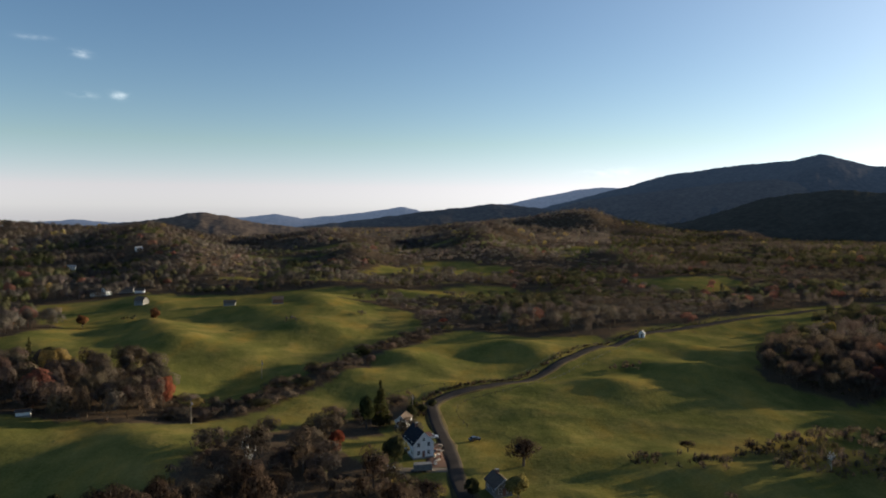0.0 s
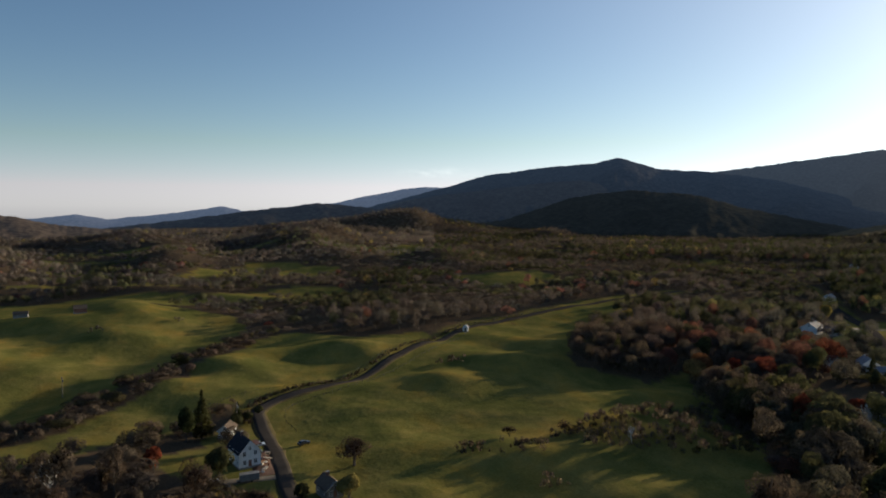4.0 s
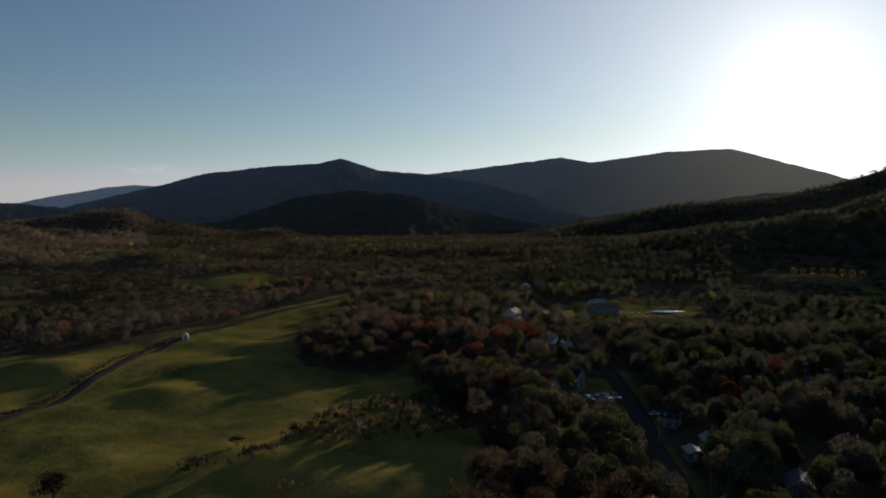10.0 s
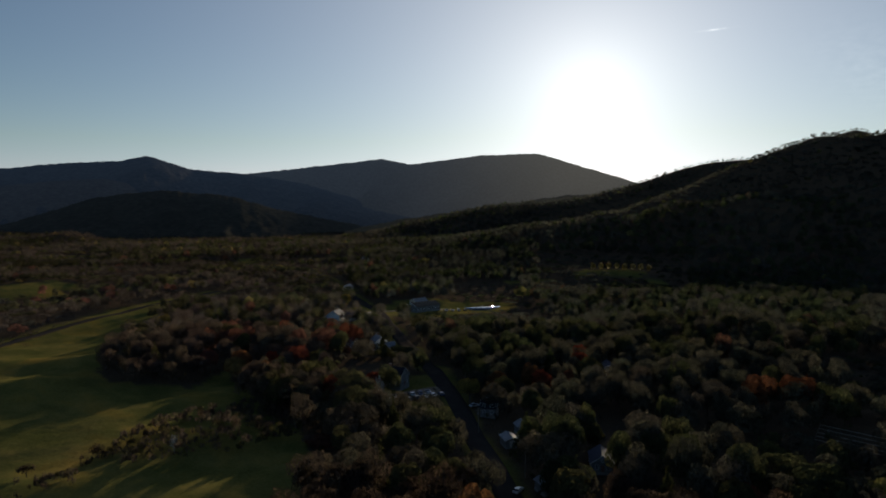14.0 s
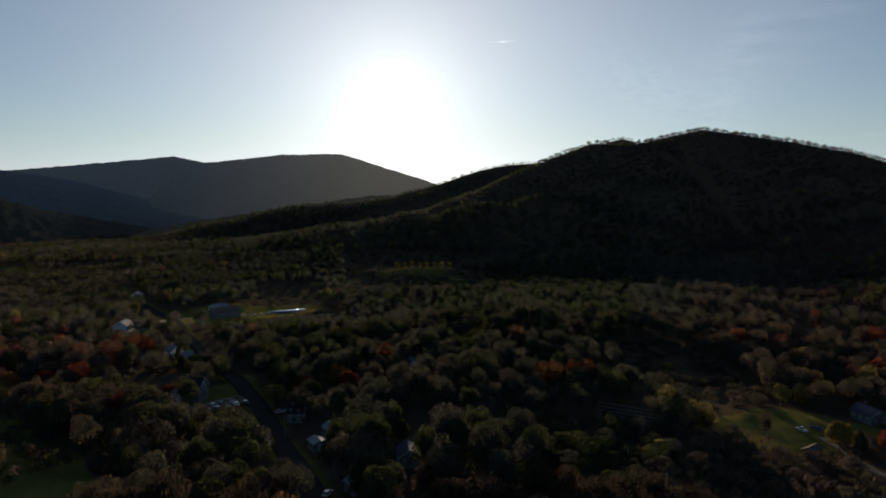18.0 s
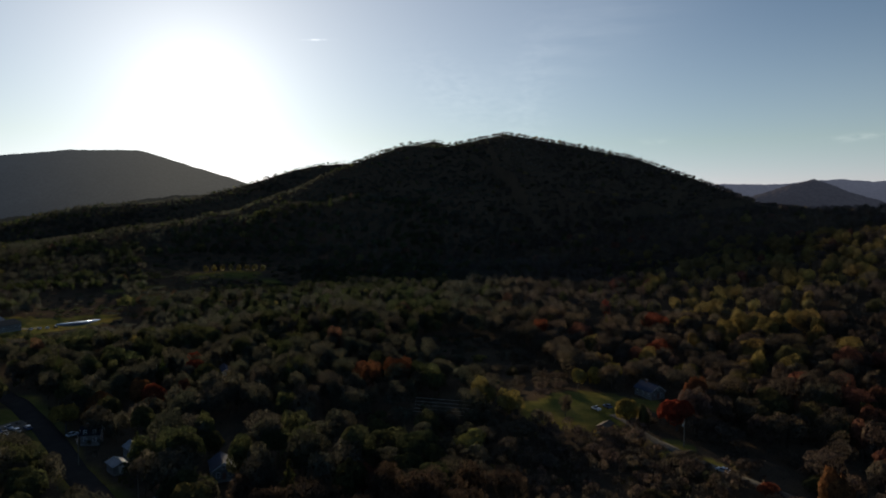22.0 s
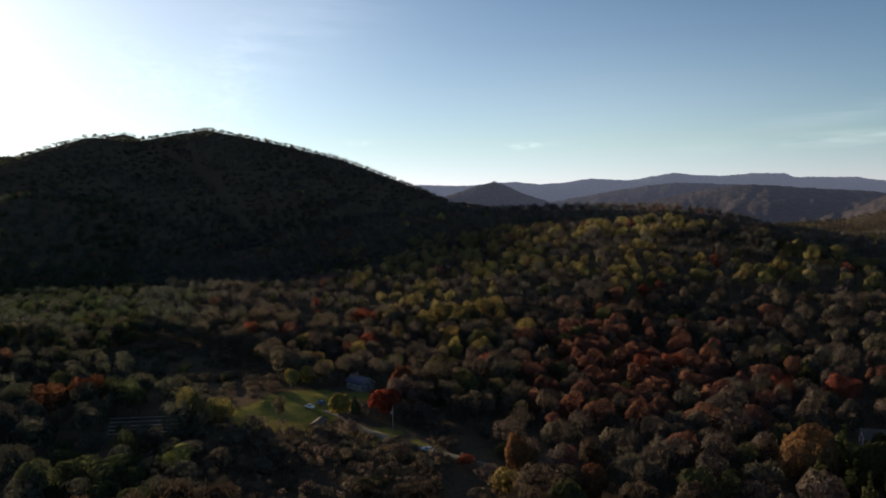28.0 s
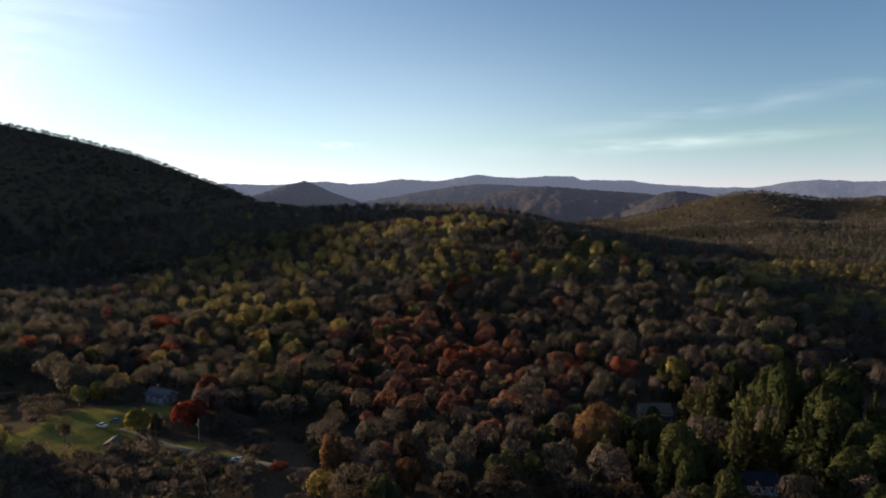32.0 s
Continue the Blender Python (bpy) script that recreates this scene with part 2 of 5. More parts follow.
# third colour and last number: haze each slope emits, and how strongly
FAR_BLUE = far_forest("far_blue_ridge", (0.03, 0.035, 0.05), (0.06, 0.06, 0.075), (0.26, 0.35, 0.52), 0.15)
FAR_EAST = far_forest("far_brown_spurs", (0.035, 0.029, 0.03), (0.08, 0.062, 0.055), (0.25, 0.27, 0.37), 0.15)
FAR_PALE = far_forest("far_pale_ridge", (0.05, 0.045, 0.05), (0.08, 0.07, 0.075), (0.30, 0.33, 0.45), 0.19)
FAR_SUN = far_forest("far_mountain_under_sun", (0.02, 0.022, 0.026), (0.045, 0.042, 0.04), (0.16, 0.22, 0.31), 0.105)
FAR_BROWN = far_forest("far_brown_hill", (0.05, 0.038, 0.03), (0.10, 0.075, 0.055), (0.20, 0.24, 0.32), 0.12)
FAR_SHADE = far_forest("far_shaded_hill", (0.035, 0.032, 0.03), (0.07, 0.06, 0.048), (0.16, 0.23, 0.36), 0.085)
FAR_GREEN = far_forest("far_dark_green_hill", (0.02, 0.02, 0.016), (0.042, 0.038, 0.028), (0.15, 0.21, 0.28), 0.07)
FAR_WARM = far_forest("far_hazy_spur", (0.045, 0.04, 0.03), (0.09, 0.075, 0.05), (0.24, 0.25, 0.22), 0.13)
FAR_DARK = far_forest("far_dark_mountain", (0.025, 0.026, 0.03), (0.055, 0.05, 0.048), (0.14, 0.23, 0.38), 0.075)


# ======================= landform =======================
def lattice(i, j, seed):
    h = (i * 374761393 + j * 668265263 + seed * 2147483647) & 0xFFFFFFFF
    h = ((h ^ (h >> 13)) * 1274126177) & 0xFFFFFFFF
    return ((h ^ (h >> 16)) & 0xFFFF) / 65535.0


def vnoise(x, y, seed=0):
    i, j = np.floor(x).astype(np.int64), np.floor(y).astype(np.int64)
    u, v = x - i, y - j
    u, v = u * u * u * (u * (u * 6 - 15) + 10), v * v * v * (v * (v * 6 - 15) + 10)
    a, b = lattice(i, j, seed), lattice(i + 1, j, seed)
    c, d = lattice(i, j + 1, seed), lattice(i + 1, j + 1, seed)
    return (a + (b - a) * u) * (1 - v) + (c + (d - c) * u) * v - 0.5


def fbm(x, y, seed=0, octaves=4):
    s, k = 0, 1.0
    for o in range(octaves):
        s = s + k * vnoise(x, y, seed + o)
        x, y, k = x * 2.03 + 17.1, y * 2.03 - 5.7, k * 0.5
    return s


def polar(az, d):
    return d * math.sin(radians(az)), d * math.cos(radians(az))


# wooded hills: width of the flank, roughness of the flank, then the crest as (bearing, distance, height)
HILLS = [          # across the pastures
    (260, 0.45, [(-44, 1480, 62), (-33, 1480, 42), (-29, 1480, 33), (-25.8, 1480, 32), (-22.7, 1480, 27), (-19.8, 1480, 14), (-14.6, 1480, -12)]),
    (200, 0.4, [(-6, 1480, -8), (-1.1, 1480, 12), (3.1, 1480, 38), (4.6, 1480, 43), (6, 1480, 37), (8.8, 1480, 8)]),
    (260, 0.4, [(2.7, 2150, 40), (7.8, 2150, 68), (10.1, 2150, 81), (12.4, 2150, 85), (14.7, 2150, 48)]),
]
HILLS += [         # the high hill east of the sun: a back ridge, and the summit's crest with its long spur
    (300, 0.3, [(58, 1950, 100), (61, 1950, 116), (64.5, 1950, 134), (67.8, 1950, 166), (71.4, 1950, 206), (73.7, 1950, 223), (76.1, 1950, 229), (78.5, 1950, 243), (79.9, 1950, 256), (80.8, 1950, 267), (81.7, 1950, 277), (83.1, 1950, 289), (83.7, 1950, 286), (84.8, 1950, 262)]),
    (230, 0.15, [(62.5, 1265, 55), (66.9, 1365, 75), (71.4, 1420, 107), (76.1, 1480, 146), (80.8, 1560, 194)]),
    (340, 0.25, [(80.8, 1560, 194), (84.2, 1620, 229), (86.7, 1650, 254), (89.1, 1650, 266),
                (92, 1650, 251), (95.6, 1650, 232), (99.4, 1640, 203), (104, 1630, 151), (108.7, 1600, 91), (113, 1500, 67)]),
]
HILLS += [         # the near wooded knoll, the shaded ridge behind it and the brown hill beyond
    (180, 0.2, [(100, 1200, 62), (108.3, 1150, 73), (117.4, 1150, 76), (125.9, 1150, 77), (129.2, 1150, 70), (132, 1150, 58), (133.8, 1150, 47), (138.4, 1150, 33), (142.7, 1150, 19), (148, 1150, 0)]),
    (330, 0.1, [(101.7, 830, -11), (106.0, 800, 18), (108.2, 785, 31), (110.4, 765, 46), (113.2, 740, 52), (117.4, 700, 58), (122.1, 660, 60), (125.9, 625, 57)], "even"),
    (230, 0.1, [(125.9, 625, 57), (129.2, 590, 55), (131.5, 570, 54), (133.8, 550, 50), (138.4, 525, 42), (142.7, 510, 35), (146.9, 500, 31), (156.0, 520, 4)], "even"),
    (400, 0.35, [(132, 2300, 28), (138.3, 2300, 50), (142.7, 2300, 93), (146.8, 2300, 129), (148.7, 2300, 134), (152.5, 2300, 111), (158, 2300, 104), (168, 2300, 110)]),
]
# rolling pasture: centre, height, long and short half-axis, bearing of the long axis
KNOLLS = [
    (80, 316, 6, 26, 17, -40), (130, 330, 5, 40, 18, -20), (-16, 366, 5, 34, 20, -35), (48, 392, 4, 40, 20, -30), (240, 452, -4, 95, 55, 62), (165, 380, 4, 40, 18, -30),
    (-98, 532, 11, 60, 30, -40), (-74, 452, 7, 42, 22, -50), (-146, 400, 8, 50, 22, -60), (-112, 590, 6, 50, 24, -45), (-150, 520, 7, 46, 22, -45), (-196, 458, 7, 44, 20, -50), (-236, 560, 7, 60, 26, -40),
]
KNOLLS += [
    (-262, 430, 7, 50, 24, -30), (-108, 332, -9, 60, 26, 25), (-52, 440, -5, 60, 20, 55), (-40, 320, 3, 40, 18, -40), (-150, 225, 4, 60, 22, -70), (-110, 240, 4, 40, 18, -50),
    (40, 700, 7, 130, 26, -80), (-140, 690, 7, 120, 24, -75), (-60, 640, 5, 80, 20, -70), (330, 770, 9, 110, 50, 75), (20, 1000, 10, 150, 70, 80), (150, 200, 4, 50, 24, -30), (90, 200, 3, 45, 18, -40),
]
KNOLLS += [
    (-330, 900, 26, 190, 60, -15), (-130, 960, 20, 170, 50, -10), (70, 1160, 22, 190, 60, -10), (-500, 1150, 34, 230, 80, -15), (250, 1020, 20, 170, 60, 0), (-200, 1300, 26, 200, 70, -20),
    (-72, 212, 6, 60, 48, 8), (-150, 185, -14, 50, 55, 0), (280, -25, 3, 50, 24, 0), (272, 735, 8, 95, 48, 105), (780, 338, 13, 90, 42, -27), (430, 130, 10, 150, 80, 60), (560, 0, 12, 160, 110, 90),
]


def height(x, y):
    """The land's height over the valley road, for arrays of x and y."""
    x, y = np.asarray(x, float), np.asarray(y, float)
    r = np.hypot(x, y)
    tussock = np.clip((700 - r) / 300, 0, 1) * np.clip((r - 130) / 60, 0, 1)
    z = 4.0 * fbm(x / 260, y / 260, 3, 3) + tussock * (2.8 * vnoise(x / 34, y / 21, 35) + 0.6 * vnoise(x / 11, y / 8, 36)) + np.clip((r - 150) / 100, 0, 1) * np.clip((y - 100) / 60, 0, 1) * 5.0 * vnoise(x / 62, y / 50, 33) + np.clip((r - 900) / 1500, 0, 1) * 22 * (fbm(x / 900, y / 900, 9, 3) + 0.2) - np.clip((r - 1500) / 3300, 0, 1) * 70
    for cx, cy, h, a, b, turn in KNOLLS:
        s, c = math.sin(radians(turn)), math.cos(radians(turn))
        u, v = ((x - cx) * s + (y - cy) * c) / a, ((x - cx) * c - (y - cy) * s) / b
        z = z + (0.75 * h if 5 < h < 12 else h) * np.exp(-(u * u + v * v) ** 0.9)
    acc = np.zeros_like(z)
    for w, rough, crest, *even in HILLS:
        pts = [(*polar(a, d), h) for a, d, h in crest]
        best, bh = np.full_like(z, 1e9), np.zeros_like(z)
        for (ax, ay, ah), (bx, by, bh2) in zip(pts, pts[1:]):
            dx, dy = bx - ax, by - ay
            s = np.clip(((x - ax) * dx + (y - ay) * dy) / (dx * dx + dy * dy), 0, 1)
            d = np.hypot(x - ax - s * dx, y - ay - s * dy)
            near = d < best
            best, bh = np.where(near, d, best), np.where(near, ah + (bh2 - ah) * s, bh)
        u = best / w * (1 + rough * 2.2 * fbm(x / (w * 0.8), y / (w * 0.8), 21, 3) * np.clip(best / w * 2, 0, 1))
        fall = np.clip(1 - u, 0, 1) ** 1.25 if even else np.exp(-np.clip(u, 0, 9) ** 1.6)       # an even slope, or a bell
        acc = acc + (bh * fall * np.clip((2.1 * w - best) / (0.8 * w), 0, 1)) ** 4
    return z + acc ** 0.25


# pastures and lawns, as corners in plan
FIELDS = [
    [(-52, 322), (-28, 386), (-2, 440), (20, 444), (101, 440), (108, 420), (51, 353), (23, 314), (-6, 304), (-34, 279), (-48, 262), (-72, 246), (-82, 216), (-80, 140), (-230, 140), (-230, 268), (-174, 266), (-96, 260), (-80, 272)],
    [(0, 246), (2, 289), (31, 310), (70, 362), (116, 420), (140, 444), (216, 492), (310, 545), (290, 500), (240, 450), (200, 395), (160, 345), (156, 318), (187, 297), (218, 314), (196, 270), (180, 236),
     (172, 205), (152, 173), (121, 150), (60, 120), (38, 130), (27, 186), (14, 214)],
    [(-275, 335), (-265, 393), (-262, 467), (-345, 545), (-345, 590), (-266, 620), (-186, 622), (-110, 606), (-60, 570), (-18, 512), (-16, 462), (-46, 396),
     (-70, 336), (-98, 286), (-118, 300), (-150, 335), (-210, 340)],
]
FIELDS += [        # strips of pasture in the valley beyond
    [(-330, 640), (-184, 624), (-119, 645), (-44, 640), (4, 686), (66, 690), (82, 655), (19, 606), (-42, 600), (-100, 590), (-200, 618)],
    [(-100, 790), (-70, 892), (-18, 950), (60, 940), (95, 892), (59, 812), (11, 818), (-16, 838), (-61, 780)],
    [(215, 746), (256, 746), (296, 733), (318, 714), (320, 694), (292, 676), (255, 668), (228, 682), (208, 692)],
    [(180, 1010), (240, 1300), (340, 1320), (290, 1010)],
    [(540, 768), (585, 860), (676, 932), (702, 922), (620, 828)],
    [(-540, 830), (-400, 870), (-390, 800), (-520, 770)],
    [(410, 420), (470, 420), (530, 355), (510, 310), (420, 335), (370, 372)],
    [(760, 382), (788, 300), (772, 290), (748, 326), (738, 360), (729, 372)],
    [(768, 291), (764, 262), (744, 257), (752, 287)],
    [(672, 421), (719, 388), (706, 380), (650, 407)],
    [(560, 860), (650, 800), (620, 760), (530, 800)],
    [(262, -4), (280, 0), (298, -18), (308, -36), (300, -50), (276, -46), (260, -40), (250, -30)],
    [(232, 230), (262, 222), (256, 196), (228, 196)],
]
ROAD = [(34, 110), (16, 158), (6, 199), (4, 221), (1, 246), (-3, 273), (-4, 288), (3, 300), (18, 311), (33, 323), (51, 345), (71, 374), (93, 402), (118, 431), (137, 453), (170, 475), (231, 510), (310, 550), (400, 590)]
VILLAGE_ROAD = [(125, 55), (172, 109), (199, 137), (251, 192), (308, 262), (365, 332), (419, 398), (470, 480), (550, 600), (650, 760)]
HOUSE_YARDS = [(-25, 238, 13), (-22, 226, 8), (-6, 228, 17), (-16, 259, 9), (18, 199, 8), (-4, 212, 12), (2, 199, 8), (24, 205, 9), (240, -54, 8), (228, -61, 6), (288, -52, 9), (174, -208, 6)]


def inside(px, py, poly):
    hit = np.zeros(px.shape, bool)
    for (ax, ay), (bx, by) in zip(poly, poly[1:] + poly[:1]):
        if ay == by:
            continue
        hit ^= ((ay > py) != (by > py)) & (px < (bx - ax) * (py - ay) / (by - ay) + ax)
    return hit


def off_line(px, py, line):
    best = np.full(np.shape(px), 1e9)
    for (ax, ay), (bx, by) in zip(line, line[1:]):
        dx, dy = bx - ax, by - ay
        s = np.clip(((px - ax) * dx + (py - ay) * dy) / (dx * dx + dy * dy), 0, 1)
        best = np.minimum(best, np.hypot(px - ax - s * dx, py - ay - s * dy))
    return best


def open_land(px, py):
    """1 on pasture and lawn, 0 under the woods."""
    k = np.clip(np.hypot(px, py) / 400, 0.4, 3)
    qx, qy = px + 9 * k * fbm(px / 30, py / 30, 41, 3), py + 9 * k * fbm(px / 30, py / 30, 47, 3)
    g = np.zeros(px.shape)
    for poly in FIELDS:
        g = np.maximum(g, inside(qx, qy, poly))
    strips = vnoise(px / 150 + 3.3, py / 48, 61) + 0.35 * vnoise(px / 60, py / 20, 67)
    vale = (py > 600) & (np.hypot(px, py) < 1350) & (np.abs(px + 40) < py * 0.5)
    g = np.maximum(g, (strips > 0.22) & vale & (py > 700))
    for line, w in ((ROAD, 7), (VILLAGE_ROAD, 2.5)):
        g = np.maximum(g, np.clip((w + 5 - off_line(qx, qy, line)) / 4, 0, 1))
    for cx, cy, rr in HOUSE_YARDS:
        g = np.maximum(g, (np.hypot(qx - cx, qy - cy) < rr))
    return g


def mesh_from(name, verts, quads, mat, attrs=()):
    """A mesh out of arrays; attrs: (name, type, values for each vertex)."""
    me = bpy.data.meshes.new(name)
    verts, quads = np.asarray(verts, np.float32), np.asarray(quads, np.int32)
    n, k = quads.shape
    me.vertices.add(len(verts))
    me.vertices.foreach_set("co", verts.ravel())
    me.loops.add(n * k)
    me.loops.foreach_set("vertex_index", quads.ravel())
    me.polygons.add(n)
    me.polygons.foreach_set("loop_start", np.arange(0, n * k, k, dtype=np.int32))
    for label, kind, values in attrs:
        at = me.attributes.new(label, kind, "POINT")
        at.data.foreach_set({"FLOAT_COLOR": "color", "FLOAT_VECTOR": "vector"}.get(kind, "value"), np.asarray(values, np.float32).ravel())
    me.materials.append(mat)
    me.update(calc_edges=True)
    return me


def grid_quads(nu, nv, wrap=False):
    i, j = np.meshgrid(np.arange(nu if wrap else nu - 1), np.arange(nv - 1), indexing="ij")
    i2 = (i + 1) % nu
    return np.stack([i * nv + j, i2 * nv + j, i2 * nv + j + 1, i * nv + j + 1], -1).reshape(-1, 4)


def build_ground():
    az = np.radians(np.concatenate([np.arange(-44, 170, 0.36), np.arange(170, 316, 2.0)]))
    rad = np.concatenate([[0.02, 30, 60, 90], np.geomspace(110, 900, 150), np.geomspace(915, 4940, 100)])
    A, Rr = np.meshgrid(az, rad, indexing="ij")
    x, y = Rr * np.sin(A), Rr * np.cos(A)
    v = np.stack([x, y, height(x, y)], -1).reshape(-1, 3)
    me = mesh_from("ground", v, grid_quads(len(az), len(rad), True)[:, ::-1], GROUND, [("cover", "FLOAT", open_land(x, y).ravel())])
    me.polygons.foreach_set("use_smooth", np.ones(len(me.polygons), bool))
    ob = new("ground", me)
    return tagged(ob, "rolling green valley pasture and leaf-littered woodland floor", "ground", kind="structure")


build_ground()


def far_ridge(name, crest, width, mat, label, seed):
    """A distant mountain range: a crest line with spurs and gullies down both flanks."""
    a, d, h = (np.array(c, float) for c in zip(*crest))
    t = np.linspace(a[0], a[-1], int((a[-1] - a[0]) / 0.13))
    h2 = np.interp(t, a, h)
    m = 3 if d[0] > 3500 else 8
    k = np.exp(-np.linspace(-2, 2, 2 * m + 1) ** 2)
    h2 = np.convolve(np.pad(h2, m, mode="edge"), k / k.sum(), "valid") + 4 * fbm(t * 1.3, t * 0, seed, 4) + 3.5 * vnoise(t * 6.5, t * 0, seed + 9)
    d2 = np.interp(t, a, d)
    off = np.concatenate([-width * np.linspace(1, 0, 40) ** 1.3, [width * 0.08, 200]])
    T, O = np.meshgrid(np.radians(t), off, indexing="ij")
    u = np.abs(O) / width
    spur = 1 + (0.42 * fbm(T * 15 + u * 1.2, u * 1.4, seed + 5, 3) + 0.16 * fbm(T * 55, u * 6.0, seed + 6, 3)) * np.clip(u * 4, 0, 1)
    k = np.exp(-np.linspace(-2, 2, 41) ** 2)
    broad = np.convolve(np.pad(h2, 20, mode="edge"), k / k.sum(), "valid")
    w = np.clip(u * 3.5, 0, 1)
    z = (h2[:, None] * (1 - w) + broad[:, None] * w + 80) * np.exp(-(u * 1.75 * spur) ** 1.5) - 80 - 20 * (u > 0.99)
    r = np.minimum(d2[:, None] + O, 4930)
    v = np.stack([r * np.sin(T), r * np.cos(T), z], -1).reshape(-1, 3)
    me = mesh_from(name, v, grid_quads(len(t), len(off))[:, ::-1], mat)
    me.polygons.foreach_set("use_smooth", np.ones(len(me.polygons), bool))
    return tagged(new(name, me), label, "mountain", kind="structure")


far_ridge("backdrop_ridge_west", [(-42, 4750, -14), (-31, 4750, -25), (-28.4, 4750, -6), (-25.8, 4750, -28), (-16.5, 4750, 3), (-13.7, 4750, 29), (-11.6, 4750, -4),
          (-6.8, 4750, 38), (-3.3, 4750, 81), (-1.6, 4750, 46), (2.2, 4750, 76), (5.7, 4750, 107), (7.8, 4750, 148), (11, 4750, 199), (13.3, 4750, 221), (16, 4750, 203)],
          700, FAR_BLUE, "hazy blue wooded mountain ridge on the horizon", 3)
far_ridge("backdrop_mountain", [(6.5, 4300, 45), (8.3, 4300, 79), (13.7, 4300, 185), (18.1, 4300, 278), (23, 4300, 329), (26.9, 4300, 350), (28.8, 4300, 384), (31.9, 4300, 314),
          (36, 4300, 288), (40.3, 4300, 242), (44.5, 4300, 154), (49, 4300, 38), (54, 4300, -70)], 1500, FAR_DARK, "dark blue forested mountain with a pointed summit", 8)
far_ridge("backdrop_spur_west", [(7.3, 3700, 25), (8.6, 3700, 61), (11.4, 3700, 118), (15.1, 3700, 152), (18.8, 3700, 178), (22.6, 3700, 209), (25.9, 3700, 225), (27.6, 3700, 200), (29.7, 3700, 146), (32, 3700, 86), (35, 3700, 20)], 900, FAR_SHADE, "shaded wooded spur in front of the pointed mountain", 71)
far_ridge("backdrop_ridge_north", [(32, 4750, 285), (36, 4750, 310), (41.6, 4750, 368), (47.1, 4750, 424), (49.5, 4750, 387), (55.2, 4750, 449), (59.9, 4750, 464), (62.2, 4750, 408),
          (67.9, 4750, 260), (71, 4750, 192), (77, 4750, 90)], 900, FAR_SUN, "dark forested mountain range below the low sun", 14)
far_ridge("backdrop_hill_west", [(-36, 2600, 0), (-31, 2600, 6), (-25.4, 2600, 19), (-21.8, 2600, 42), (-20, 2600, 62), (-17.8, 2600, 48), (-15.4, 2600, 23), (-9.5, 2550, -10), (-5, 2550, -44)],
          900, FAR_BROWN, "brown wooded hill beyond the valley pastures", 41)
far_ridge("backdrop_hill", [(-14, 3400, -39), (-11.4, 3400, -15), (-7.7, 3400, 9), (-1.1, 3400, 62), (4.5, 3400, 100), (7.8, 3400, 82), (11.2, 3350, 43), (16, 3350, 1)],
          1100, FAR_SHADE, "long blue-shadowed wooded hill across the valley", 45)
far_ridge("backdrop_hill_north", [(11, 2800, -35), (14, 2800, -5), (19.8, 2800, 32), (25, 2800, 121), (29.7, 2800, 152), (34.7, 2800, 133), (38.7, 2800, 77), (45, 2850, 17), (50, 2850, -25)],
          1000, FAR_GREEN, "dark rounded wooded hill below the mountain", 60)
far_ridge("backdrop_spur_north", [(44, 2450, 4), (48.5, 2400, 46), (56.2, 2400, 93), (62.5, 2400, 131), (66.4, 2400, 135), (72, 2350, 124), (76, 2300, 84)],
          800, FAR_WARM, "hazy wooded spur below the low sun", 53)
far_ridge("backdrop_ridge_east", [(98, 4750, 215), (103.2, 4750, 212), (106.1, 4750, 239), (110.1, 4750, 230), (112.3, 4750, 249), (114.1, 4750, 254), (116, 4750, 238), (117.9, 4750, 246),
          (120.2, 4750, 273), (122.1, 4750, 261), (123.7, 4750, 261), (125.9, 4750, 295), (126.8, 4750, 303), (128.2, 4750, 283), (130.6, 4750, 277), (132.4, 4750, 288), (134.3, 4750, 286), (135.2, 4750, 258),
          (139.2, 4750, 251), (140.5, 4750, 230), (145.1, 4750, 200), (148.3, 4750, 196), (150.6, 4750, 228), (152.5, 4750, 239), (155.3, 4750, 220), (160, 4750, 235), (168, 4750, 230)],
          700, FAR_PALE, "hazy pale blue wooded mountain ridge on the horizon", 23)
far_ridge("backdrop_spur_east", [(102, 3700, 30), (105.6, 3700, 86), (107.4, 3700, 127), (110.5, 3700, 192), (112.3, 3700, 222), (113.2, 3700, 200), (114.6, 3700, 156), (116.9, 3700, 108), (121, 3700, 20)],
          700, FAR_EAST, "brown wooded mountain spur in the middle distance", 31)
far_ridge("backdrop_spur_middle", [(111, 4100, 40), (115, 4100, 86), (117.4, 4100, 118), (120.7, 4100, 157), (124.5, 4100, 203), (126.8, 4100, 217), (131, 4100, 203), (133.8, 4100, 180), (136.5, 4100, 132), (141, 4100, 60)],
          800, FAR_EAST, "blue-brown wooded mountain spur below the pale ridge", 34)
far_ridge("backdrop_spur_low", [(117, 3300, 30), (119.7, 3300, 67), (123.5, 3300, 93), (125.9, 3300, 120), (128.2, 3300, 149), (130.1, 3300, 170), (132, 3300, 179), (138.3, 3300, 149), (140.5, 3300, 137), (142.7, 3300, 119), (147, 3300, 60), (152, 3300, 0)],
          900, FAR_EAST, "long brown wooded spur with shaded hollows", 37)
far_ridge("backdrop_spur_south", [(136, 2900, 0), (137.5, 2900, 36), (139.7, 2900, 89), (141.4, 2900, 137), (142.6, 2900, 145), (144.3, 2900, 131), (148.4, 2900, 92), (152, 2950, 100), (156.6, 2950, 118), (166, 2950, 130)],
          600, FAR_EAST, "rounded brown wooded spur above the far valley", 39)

CLEAR = [(-25, 238, 12), (-22, 226, 7), (290, -57, 12), (279, -58, 9), (246, -54, 9), (234, -61, 9), (212, 197, 8)]                      # (x, y, radius) kept free of trees: houses, cars, yards


